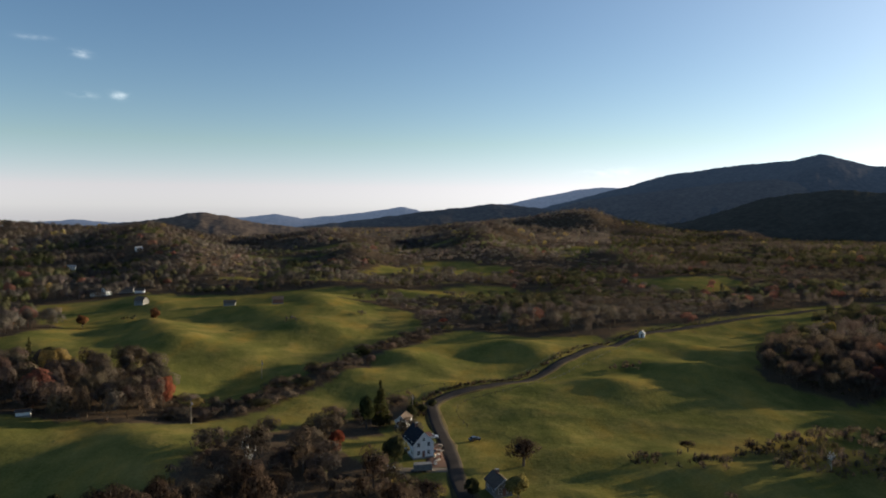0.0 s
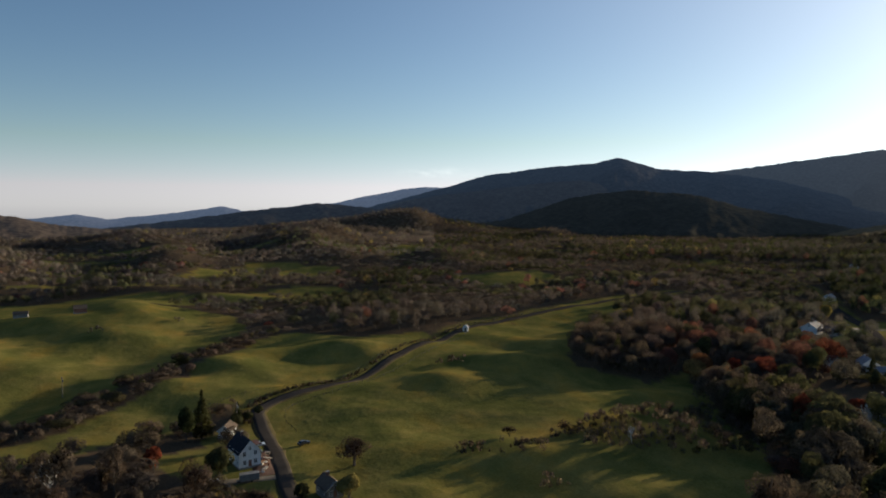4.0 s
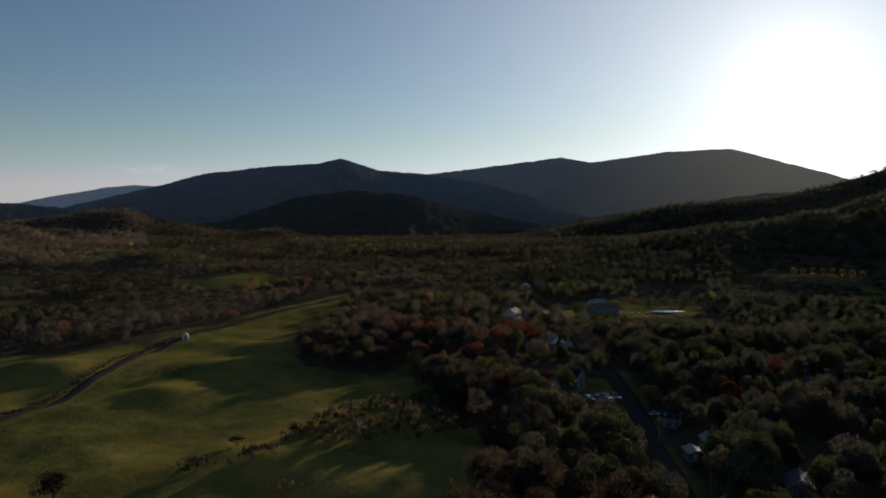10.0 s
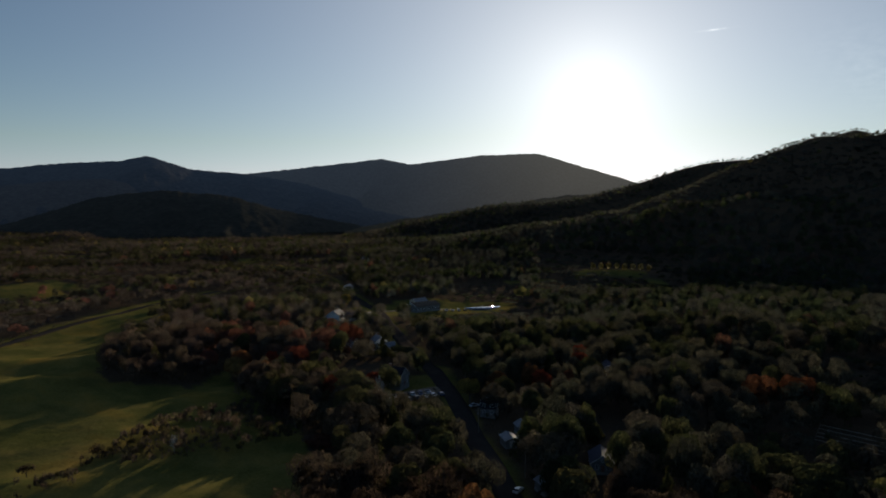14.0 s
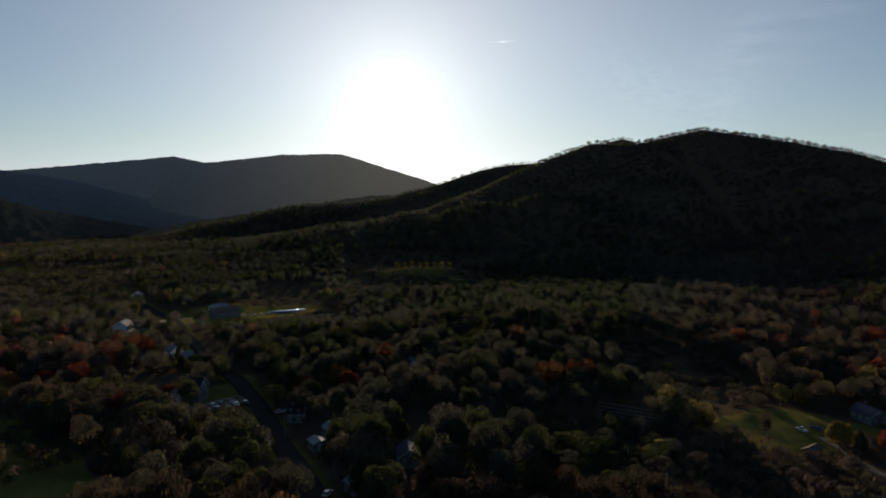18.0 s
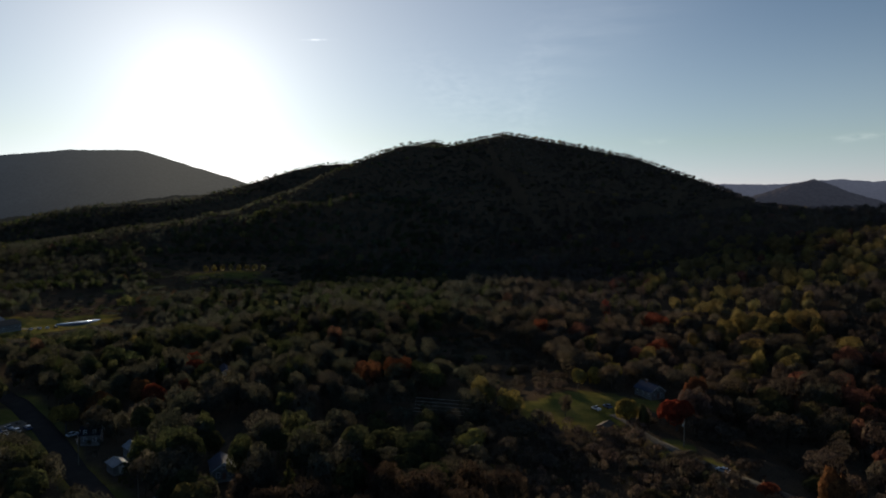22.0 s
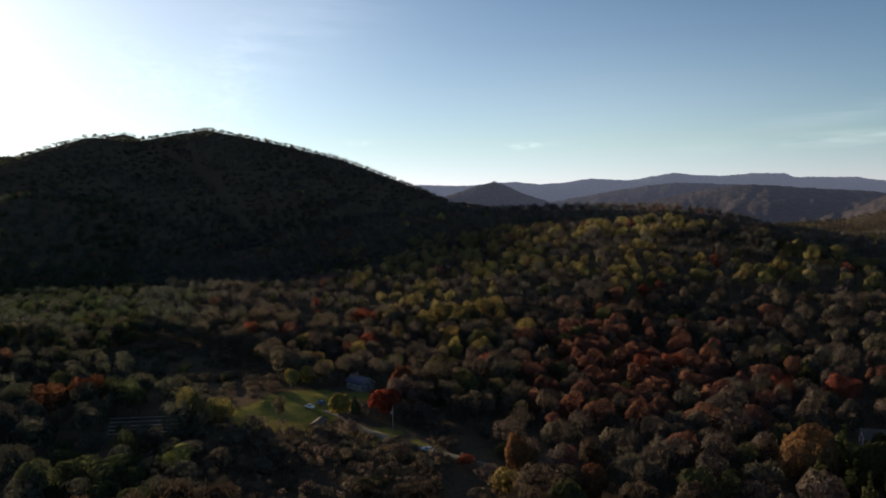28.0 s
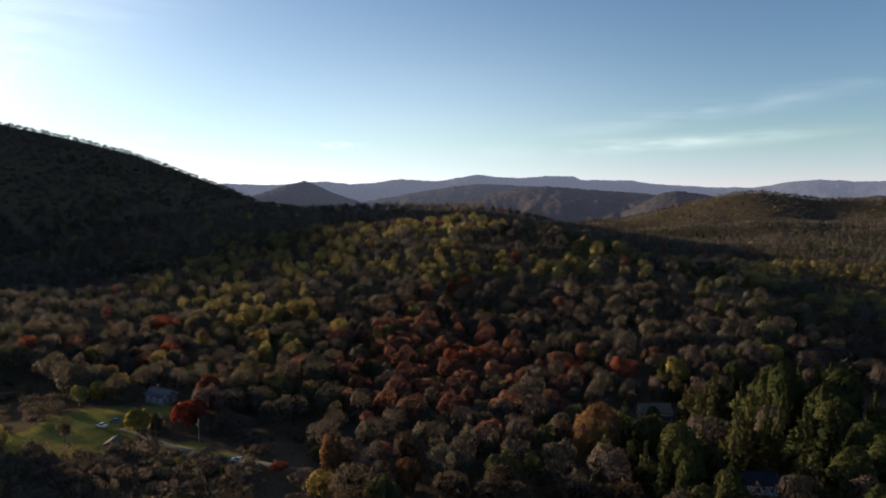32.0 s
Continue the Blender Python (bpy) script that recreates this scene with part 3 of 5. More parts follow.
def part(name, mesh, parent, label="", at=None):
    ob = new(name, mesh)
    ob.parent = parent
    if at is not None:
        ob.matrix_basis = at
    return tagged(ob, label)


# ======================= roads, yards and water =======================
def smooth_line(pts, step=4.0):
    p = np.array([pts[0]] + list(pts) + [pts[-1]], float)
    out = []
    for a, b, c, d in zip(p, p[1:], p[2:], p[3:]):
        n = max(2, int(np.linalg.norm(c - b) / step))
        for t in np.linspace(0, 1, n, endpoint=False):
            out.append(0.5 * (2 * b + (c - a) * t + (2 * a - 5 * b + 4 * c - d) * t * t + (3 * b - a - 3 * c + d) * t ** 3))
    return np.array(out + [p[-1]])


def strip(name, pts, width, mat, label, lift=0.2, kind="structure", category="road", ragged=0.0):
    """A road or track laid on the land, with a slight crown and skirts down into the ground."""
    c = smooth_line(pts)
    d = np.gradient(c, axis=0)
    d /= np.linalg.norm(d, axis=1)[:, None]
    side = np.stack([d[:, 1], -d[:, 0]], -1)
    half = width / 2 * (1 + ragged * fbm(np.arange(len(c)) * 0.35, np.zeros(len(c)), 55, 3))
    lat = np.array([-1.06, -1, -0.5, 0, 0.5, 1, 1.06])
    drop = np.array([-0.8, 0, 0.06, 0.09, 0.06, 0, -0.8])
    xy = c[:, None] + side[:, None] * (lat[None, :] * half[:, None])[..., None]
    mid = height(c[:, 0], c[:, 1])
    z = np.maximum(height(xy[..., 0], xy[..., 1]), mid[:, None] - 0.1) + lift + drop
    v = np.concatenate([xy, z[..., None]], -1).reshape(-1, 3)
    return tagged(new(name, mesh_from(name, v, grid_quads(len(c), 7), mat)), label, category, kind=kind)


VERGE = surface("verge_earth", (0.06, 0.05, 0.026), (0.12, 0.095, 0.045), 0.25, 0.95, spec=0.0, relief=0.03)
strip("road_shoulder", ROAD, 6.4, VERGE, "bare earth and dead grass verge beside the country road", 0.08, ragged=0.5)
strip("road", ROAD, 5.0, ASPHALT, "worn grey-brown asphalt country road curving through pasture", 0.2)
strip("village_road", VILLAGE_ROAD, 8.0, ASPHALT, "dark asphalt village road between houses and trees", 0.2)
strip("drive", [(4, 214), (-3, 213), (-12, 213), (-22, 214)], 4.5, GRAVEL, "pale gravel drive to the white farmhouse", 0.12)
strip("drive", [(1, 238), (-2, 234), (-2, 224), (0, 216)], 6.0, SOIL, "bare red soil yard beside the farmhouse", 0.1, ragged=0.7)
strip("drive", [(200, -82), (220, -66), (246, -50), (262, -44), (272, -38)], 3.4, GRAVEL, "pale gravel drive leading to a clearing", 0.12, ragged=0.3)
strip("lane", [(363, 345), (400, 385), (440, 376), (470, 352)], 4.5, GRAVEL, "pale gravel lane past the village lawn", 0.14, ragged=0.3)
strip("lot", [(222, 205), (248, 192)], 16.0, GRAVEL, "gravel parking lot beside the village road", 0.1, category="parking lot")
WATER, wn, wb = material("pond_water", 0.03, 0, 1.0)
wb.inputs["Base Color"].default_value = (0.02, 0.028, 0.03, 1)
wb.inputs["Coat Weight"].default_value = 1.0
bump(wn, wb, world_noise(wn, 1.5, 3), 0.05, 0.05)
g = np.linspace(0, 2 * np.pi, 40, endpoint=False)
rad = 1.4 + 0.2 * np.sin(2 * g + 1) + 0.08 * np.sin(3 * g)
px, py = 500 + 9 * rad * np.cos(g) + 8 * rad * np.sin(g), 343 - 6 * rad * np.cos(g) + 8 * rad * np.sin(g)
pz = float(np.max(height(px, py))) + 0.15
v = np.concatenate([np.stack([px, py, 0 * g + pz], -1), np.stack([px, py, 0 * g + pz - 3], -1), [[500, 343, pz]]])
k = np.arange(40)
tagged(new("pond_water", mesh_from("pond_water", v, np.concatenate([np.stack([40 + k, 40 + (k + 1) % 40, (k + 1) % 40], -1), np.stack([40 + k, (k + 1) % 40, k], -1), np.stack([k, (k + 1) % 40, k * 0 + 80], -1)]), WATER)),
       "small still pond reflecting the bright sky", "pond", kind="structure")

# ======================= buildings =======================
WHITE = surface("white_siding", (0.62, 0.62, 0.60), (0.80, 0.80, 0.78), 0.7, 0.6)
CREAM = surface("cream_boards", (0.48, 0.45, 0.38), (0.62, 0.58, 0.50), 0.7, 0.7)
GREY_WALL = surface("weathered_grey_boards", (0.13, 0.125, 0.12), (0.24, 0.23, 0.215), 0.8, 0.8)
BRICK = surface("brown_brick_wall", (0.16, 0.08, 0.055), (0.27, 0.14, 0.10), 1.2, 0.85)
SLATE = surface("dark_slate_shingles", (0.014, 0.016, 0.022), (0.03, 0.034, 0.044), 0.9, 0.9, relief=0.01, spec=0.08)
TIN = surface("galvanised_tin_roof", (0.16, 0.165, 0.18), (0.28, 0.285, 0.30), 0.5, 0.75, 0.1)
BLUE_TIN = surface("blue_metal_roof", (0.04, 0.05, 0.08), (0.07, 0.08, 0.115), 0.5, 0.75, 0.0, spec=0.08)
RUST_TIN = surface("rusty_red_roof", (0.17, 0.07, 0.045), (0.28, 0.13, 0.09), 0.6, 0.6, 0.2, spec=0.08)
BROWN_ROOF = surface("brown_shingles", (0.09, 0.065, 0.05), (0.16, 0.12, 0.09), 0.9, 0.85, spec=0.08)
STONE = surface("grey_stone_base", (0.18, 0.17, 0.16), (0.32, 0.31, 0.29), 1.5, 0.9)
TRIM = surface("white_trim_paint", (0.70, 0.70, 0.68), (0.82, 0.82, 0.80), 1.0, 0.5)
WOOD = surface("weathered_post_wood", (0.16, 0.13, 0.10), (0.28, 0.24, 0.19), 1.5, 0.85)
IRON = surface("dark_iron", (0.03, 0.03, 0.03), (0.06, 0.06, 0.06), 3.0, 0.5, 0.6)
GLASS, gn, gb = material("window_glass", 0.06, 0, 0.6)
gb.inputs["Base Color"].default_value = (0.02, 0.025, 0.03, 1)
TYRE = surface("tyre_rubber", (0.015, 0.015, 0.015), (0.03, 0.03, 0.03), 5.0, 0.9)


def box(bm, x0, x1, y0, y1, z0, z1):
    vs = [bm.verts.new(p) for p in ((x0, y0, z0), (x1, y0, z0), (x1, y1, z0), (x0, y1, z0), (x0, y0, z1), (x1, y0, z1), (x1, y1, z1), (x0, y1, z1))]
    for f in ((3, 2, 1, 0), (4, 5, 6, 7), (0, 1, 5, 4), (1, 2, 6, 5), (2, 3, 7, 6), (3, 0, 4, 7)):
        bm.faces.new([vs[i] for i in f])


def prism(bm, outline, y0, y1):
    """An outline in x and z drawn along y."""
    a, b = [bm.verts.new((x, y0, z)) for x, z in outline], [bm.verts.new((x, y1, z)) for x, z in outline]
    bm.faces.new(a), bm.faces.new(b[::-1])
    for i in range(len(a)):
        j = (i + 1) % len(a)
        bm.faces.new((a[j], a[i], b[i], b[j]))


def made(name, mat, parent, label="", build=None, *args, **kw):
    bm = bmesh.new()
    build(bm, *args, **kw)
    bmesh.ops.recalc_face_normals(bm, faces=bm.faces)
    me = bpy.data.meshes.new(name)
    bm.to_mesh(me)
    bm.free()
    me.materials.append(mat)
    return part(name, me, parent, label)


def window(parent, x, y, z, w, h, axis, out):
    """A window on a wall: frame, sill and a glass pane; axis: the wall's normal."""
    t = 0.05 * out
    fr = bmesh.new()
    for a0, a1, z0, z1 in ((-w / 2 - 0.1, -w / 2, -h / 2, h / 2), (w / 2, w / 2 + 0.1, -h / 2, h / 2), (-w / 2 - 0.1, w / 2 + 0.1, h / 2, h / 2 + 0.12), (-w / 2 - 0.14, w / 2 + 0.14, -h / 2 - 0.12, -h / 2), (-0.03, 0.03, -h / 2, h / 2), (-w / 2, w / 2, -0.03, 0.03)):
        if axis == "y":
            box(fr, x + a0, x + a1, min(y, y + t), max(y, y + t), z + z0, z + z1)
        else:
            box(fr, min(x, x + t), max(x, x + t), y + a0, y + a1, z + z0, z + z1)
    me = bpy.data.meshes.new("window")
    fr.to_mesh(me)
    fr.free()
    me.materials.append(TRIM)
    win = part("window", me, parent)
    if axis == "y":
        made("pane", GLASS, win, "", box, x - w / 2, x + w / 2, min(y, y + t * 0.4), max(y, y + t * 0.4), z - h / 2, z + h / 2)
    else:
        made("pane", GLASS, win, "", box, min(x, x + t * 0.4), max(x, x + t * 0.4), y - w / 2, y + w / 2, z - h / 2, z + h / 2)


def house(name, x, y, turn, w, l, eave, rise, wall, roof, label, storeys=1, chimney=False, porch=0.0, wing=0.0, plain=False, category="house"):
    """A gabled building: w across the gable, l along the ridge (its own y axis), standing on the land."""
    root = tagged(new(name), label, category, group="valley buildings")
    corners = [(dx, dy) for dx in (-w / 2, w / 2) for dy in (-l / 2, l / 2)]
    s, c = math.sin(radians(-turn)), math.cos(radians(-turn))
    base = [float(height(x + dx * c - dy * s, y + dx * s + dy * c)) for dx, dy in corners]
    top = max(base) + 0.35
    root.matrix_basis = pose(x, y, top, 0, 0, -turn)
    made("foundation", STONE, root, "", box, -w / 2 - 0.05, w / 2 + 0.05, -l / 2 - 0.05, l / 2 + 0.05, min(base) - top - 0.6, 0.0)
    th = 0.2
    gable = [(-w / 2, 0), (w / 2, 0), (w / 2, eave), (0, eave + rise), (-w / 2, eave)]
    made("gable_wall", wall, root, "", prism, gable, -l / 2, -l / 2 + th)
    made("gable_wall", wall, root, "", prism, gable, l / 2 - th, l / 2)
    made("side_wall", wall, root, "", box, -w / 2, -w / 2 + th, -l / 2 + th, l / 2 - th, 0, eave)
    made("side_wall", wall, root, "", box, w / 2 - th, w / 2, -l / 2 + th, l / 2 - th, 0, eave)
    o, k = 0.45, rise / (w / 2)
    for sgn in (-1, 1):
        made("roof_slope", roof, root, "", prism, [(0, eave + rise + 0.02), (sgn * (w / 2 + o), eave - o * k + 0.02), (sgn * (w / 2 + o), eave - o * k + 0.18), (0, eave + rise + 0.2)], -l / 2 - o, l / 2 + o)
        for yy in (-l / 2 - o - 0.03, l / 2 + o):
            made("bargeboard", TRIM if not plain else wall, root, "", prism, [(0, eave + rise - 0.1), (sgn * (w / 2 + o), eave - o * k - 0.1), (sgn * (w / 2 + o), eave - o * k + 0.14), (0, eave + rise + 0.16)], yy, yy + 0.03)
    made("ridge_cap", roof, root, "", box, -0.12, 0.12, -l / 2 - o, l / 2 + o, eave + rise + 0.1, eave + rise + 0.24)
    if chimney:
        ch = made("chimney", BRICK, root, "brick chimney", box, -0.45, 0.35, l * 0.12, l * 0.12 + 0.8, eave, eave + rise + 1.1)
        made("chimney_cap", STONE, ch, "", box, -0.53, 0.43, l * 0.12 - 0.08, l * 0.12 + 0.88, eave + rise + 1.1, eave + rise + 1.25)
    if plain:
        made("door", GREY_WALL if wall is not GREY_WALL else CREAM, root, "", box, -w * 0.2, w * 0.2, -l / 2 - 0.06, -l / 2, 0, min(2.8, eave))
    else:
        for lev in range(storeys):
            z = 1.5 + 2.7 * lev
            n = max(2, int(l / 3.2))
            for i in range(n):
                yy = -l / 2 + (i + 0.5) * l / n
                for sgn in (-1, 1):
                    window(root, sgn * w / 2, yy, z, 0.95, 1.35, "x", sgn)
            for sgn in (-1, 1):
                for xx in (-w * 0.25, w * 0.25):
                    window(root, xx, sgn * l / 2, z, 0.95, 1.35, "y", sgn)
        for sgn in (-1, 1):
            window(root, 0, sgn * l / 2, eave + rise * 0.35, 0.8, 1.0, "y", sgn)
        dr = made("door", BRICK, root, "", box, -0.5, 0.5, -l / 2 - 0.06, -l / 2, 0, 2.05)
        made("handle", IRON, dr, "", box, 0.36, 0.42, -l / 2 - 0.12, -l / 2 - 0.06, 0.98, 1.06)
    if porch:
        po = made("porch_roof", roof, root, "", prism, [(w / 2 + 0.02, 2.9), (w / 2 + porch, 2.4), (w / 2 + porch, 2.52), (w / 2 + 0.02, 3.02)], -l / 2 + 0.5, l / 2 - 0.5)
        made("porch_floor", WOOD, root, "", box, w / 2 + 0.06, w / 2 + porch - 0.1, -l / 2 + 0.6, l / 2 - 0.6, -0.4, 0.05)
        for i in range(4):
            yy = -l / 2 + 0.8 + i * (l - 1.6) / 3
            made("porch_post", TRIM, po, "", box, w / 2 + porch - 0.25, w / 2 + porch - 0.12, yy - 0.06, yy + 0.06, 0.05, 2.42)
    if wing:
        made("wing_wall", wall, root, "", box, -w / 2 - wing, -w / 2 - 0.01, -l * 0.3, l * 0.3, -0.3, 2.5)
        made("wing_roof", roof, root, "", prism, [(-w / 2 - wing - 0.3, 2.4), (-w / 2 + 0.0, 3.3), (-w / 2 + 0.0, 3.46), (-w / 2 - wing - 0.3, 2.56)], -l * 0.3 - 0.3, l * 0.3 + 0.3)
    CLEAR.append((x, y, max(w, l) * 0.64))
    return root


def build_village():
    W, S = "white", "shed"
    # the farmstead at the bend
    house("farmhouse", -8, 229, -22, 7.2, 10.5, 4.6, 3.8, WHITE, SLATE, "white two-storey farmhouse with a dark slate gable roof", 2, True)
    house("outbuilding", -15, 262, 14, 4.6, 7, 2.6, 1.7, WHITE, BROWN_ROOF, "small white outbuilding with a dull brown roof")
    house("cottage", 17, 197, -20, 5.4, 7.5, 2.7, 2.2, GREY_WALL, BROWN_ROOF, "grey cottage with a brown shingle roof below the road", 1, True)
    house("white_shed", 130, 440, 20, 3.4, 4, 2.5, 1.4, WHITE, TIN, "small white shed beside the country road", plain=True, category="shed")
    # farms across the valley
    house("farmhouse", -318, 622, 70, 5.5, 9, 3.2, 2, WHITE, BROWN_ROOF, "white farmhouse on the far pasture", 2)
    house("farmhouse", -309, 624, 20, 6, 7, 4.4, 2.6, WHITE, BROWN_ROOF, "tall white gabled farmhouse on the far pasture", 2)
    house("barn", -296, 636, 80, 6, 12, 2.8, 2, GREY_WALL, BROWN_ROOF, "long grey barn with a brown roof", plain=True, category="barn")
    house("barn", -282, 632, 80, 5, 8, 2.4, 1.6, WHITE, BROWN_ROOF, "low white barn with a brown roof", plain=True, category="barn")
    house("barn", -247, 556, 110, 6.5, 9, 2.6, 2.6, GREY_WALL, BROWN_ROOF, "weathered grey barn with a brown roof in the pasture", plain=True, category="barn")
    house("farm_shed", -172, 548, 80, 5, 9, 2.2, 1.4, GREY_WALL, BROWN_ROOF, "low grey farm shed beside a hedge", plain=True, category="shed")
    house("barn", -130, 535, 70, 6, 8, 2.8, 2.2, BRICK, BROWN_ROOF, "brown barn with a dark roof on the pasture ridge", plain=True, category="barn")
    for hx, hy, tn, wl, rf in ((-476, 800, 60, WHITE, TIN), (-466, 806, 20, WHITE, SLATE), (-445, 815, 70, CREAM, TIN), (-424, 950, 40, WHITE, TIN)):
        house("farmhouse", hx, hy, tn, 6, 9, 3.2, 2.2, wl, rf, "distant pale farmhouse among bare trees", 1)
    house("farm_shed", -166, 266, 70, 2.6, 5, 1.5, 0.6, WHITE, SLATE, "low white shed at the edge of the wood", plain=True, category="shed")
    # the village
    house("house", 349, 372, 60, 9, 14, 4.5, 3, WHITE, BLUE_TIN, "white house with a blue-grey metal roof among trees", 1, True, 2.0)
    house("house", 361, 366, 150, 7, 10, 3.4, 2.4, CREAM, BLUE_TIN, "small cream house with a blue-grey metal roof")
    house("house", 303, 285, 30, 8, 11, 5.4, 3, WHITE, TIN, "tall white house beside the village road", 2, True)
    house("house", 296, 272, 120, 6, 9, 3.2, 2.2, CREAM, TIN, "low cream house with a tin roof")
    house("house", 298, 306, 70, 7, 12, 3.2, 2.2, WHITE, TIN, "white bungalow with a tin roof among trees")
    house("house", 240, 216, -10, 8, 12, 4.6, 3.6, GREY_WALL, SLATE, "grey gabled house with white trim above the parking lot", 2, True)
    house("house", 226, 218, 80, 7, 12, 3.2, 2.2, GREY_WALL, SLATE, "low grey annexe with a slate roof", plain=True)
    house("store", 446, 368, 100, 14, 26, 4.2, 2.4, GREY_WALL, BROWN_ROOF, "large low dark building beside the lawn", 1, category="building")
    house("store", 462, 386, 100, 8, 14, 3.4, 2.0, CREAM, TIN, "long pale building with a tin roof", plain=True, category="building")
    house("shed", 207, 130, 40, 5, 7, 2.4, 1.0, GREY_WALL, TIN, "pale shed with a bright tin roof below the village road", plain=True, category="shed")
    house("shed", 219, 131, 40, 5, 9, 2.8, 1.4, GREY_WALL, TIN, "grey shed with a tin roof", plain=True, category="shed")
    house("house", 231, 155, -20, 5.0, 6.5, 3.4, 2.2, GREY_WALL, SLATE, "narrow grey house beside the village road", 2, True)
    house("shed", 179, 99, 30, 5, 6, 2.4, 1.1, GREY_WALL, TIN, "pale shed with a tin roof near the road", plain=True, category="shed")
    house("house", 202, 92, 60, 7, 10, 3.0, 2.2, GREY_WALL, BLUE_TIN, "house with a dull blue roof under the trees")
    house("house", 313, 140, 60, 8, 12, 3.4, 2.6, CREAM, BLUE_TIN, "house with a dull blue roof behind red trees")
    house("house", 440, 186, 20, 7, 10, 3.4, 2.4, WHITE, TIN, "small white house on the wooded slope")
    house("house", 449, 172, 70, 7, 11, 3.4, 2.4, WHITE, TIN, "small white house with a tin roof on the slope")
    house("house", 452, 140, 40, 8, 11, 3.4, 2.4, WHITE, BLUE_TIN, "pale house with a blue roof on the slope")
    house("house", 744, 727, 30, 9, 13, 4, 3, WHITE, TIN, "distant white house in the valley")
    house("house", 489, 503, 60, 8, 12, 3.6, 2.6, WHITE, TIN, "distant white house beside the road")
    # the clearing and the last houses
    house("house", 302, -58, 60, 7, 11, 3.0, 2.4, GREY_WALL, BLUE_TIN, "grey house with a slate-blue roof at the clearing's edge", 1, True)
    house("shed", 254, -33, -60, 3.6, 6.5, 2.2, 0.8, BRICK, BROWN_ROOF, "dark low shed on the clearing's lawn", plain=True, category="shed")
    house("house", 176, -218, 215, 8, 12, 3.2, 2.4, BRICK, BROWN_ROOF, "brown brick house with a white-posted porch below the pines", 1, False, 2.6)
    house("house", 112, -184, 40, 7, 11, 3.2, 2.2, WHITE, SLATE, "white house with a dark roof under pines", 1)


build_village()


# ======================= vehicles =======================
def paint(name, c):
    m, nt, b = material(name, 0.3, 0.1, 0.5)
    n = world_noise(nt, 3.0, 3)
    nt.links.new(ramp(nt, n, [(0.3, tuple(v * 0.85 for v in c)), (0.7, c)]), b.inputs["Base Color"])
    b.inputs["Coat Weight"].default_value = 0.5
    return m


PAINTS = {"white": paint("white_car_paint", (0.75, 0.75, 0.75)), "silver": paint("silver_car_paint", (0.45, 0.46, 0.48)), "black": paint("black_car_paint", (0.03, 0.03, 0.035)),
          "blue": paint("blue_car_paint", (0.06, 0.11, 0.22)), "red": paint("red_car_paint", (0.30, 0.04, 0.03))}


def wheel_shape(bm, x, y, r, w):
    bmesh.ops.create_cone(bm, cap_ends=True, segments=12, radius1=r, radius2=r, depth=w, matrix=pose(x, y, r, 0, 90, 0))


def car(x, y, turn, colour, pickup=False, place="on the gravel lot"):
    name = "pickup_truck" if pickup else "car"
    root = tagged(new(name), f"{colour} {'pickup truck' if pickup else 'car'} parked {place}", "car", group="parked vehicles")
    root.matrix_basis = pose(x, y, float(height(x, y)) + 0.22, 0, 0, -turn)
    lo = [(-2.2, 0.35), (2.15, 0.35), (2.2, 0.75), (2.05, 0.95), (0.9, 1.02), (-2.15, 1.02), (-2.25, 0.7)]

    def side(bm, outline, half):
        prism(bm, outline, -half, half)
        bmesh.ops.rotate(bm, verts=bm.verts, matrix=Matrix.Rotation(radians(90), 3, "Z"))

    made("body", PAINTS[colour], root, "", side, lo, 0.88)
    cab = [(-0.4, 1.0), (1.0, 1.0), (0.45, 1.55), (-0.25, 1.58)] if pickup else [(-1.9, 1.0), (1.1, 1.0), (0.45, 1.48), (-1.35, 1.5)]
    made("windows", GLASS, root, "", side, cab, 0.76)
    rf = [(-0.28, 1.57), (0.42, 1.55), (0.38, 1.62), (-0.2, 1.64)] if pickup else [(-1.38, 1.49), (0.45, 1.47), (0.35, 1.55), (-1.2, 1.57)]
    made("roof", PAINTS[colour], root, "", side, rf, 0.72)
    for wx in (-0.8, 0.8):
        for wy in (-1.35, 1.35):
            made("wheel", TYRE, root, "", wheel_shape, wx, wy, 0.33, 0.22)
    for hx in (-0.6, 0.6):
        made("headlight", GLASS, root, "", box, hx - 0.18, hx + 0.18, 2.14, 2.2, 0.66, 0.84)
    CLEAR.append((x, y, 3.0))


car(-3.5, 247, 80, "white", True, "in the farmhouse yard")
car(-17, 213, 70, "silver", False, "on the farmhouse drive")
car(12, 244, 60, "black", False, "on the grass beside the road")
car(275, -32, 60, "white", True, "on the lawn of the clearing")
car(279, -37, 60, "blue", False, "on the lawn of the clearing")
car(219, -65, 50, "white", False, "at the end of the gravel drive")
LOT = ["white", "silver", "black", "white", "blue", "silver", "red", "white", "black", "silver", "white", "blue"]
for n, colour in enumerate(LOT):
    car(223 + 3.4 * (n % 6) + 0.4 * (n // 6), 205 - 2.0 * (n % 6) - 7.5 * (n // 6), 28 + 4 * ((n * 5) % 3), colour, n % 4 == 1, "on the gravel lot")
for n, colour in enumerate(["white", "silver", "white", "black"]):
    car(458 + 4.5 * n, 352 - 3.2 * n, 35, colour, False, "beside the large dark building")
for n, (cx, cy, colour) in enumerate([(211, 168, "silver"), (214, 164, "white"), (296, 296, "white"), (174, 106, "white"), (352, 384, "silver"), (236, 166, "white")]):
    car(cx, cy, 40 + 15 * n, colour, False, "beside a village house")


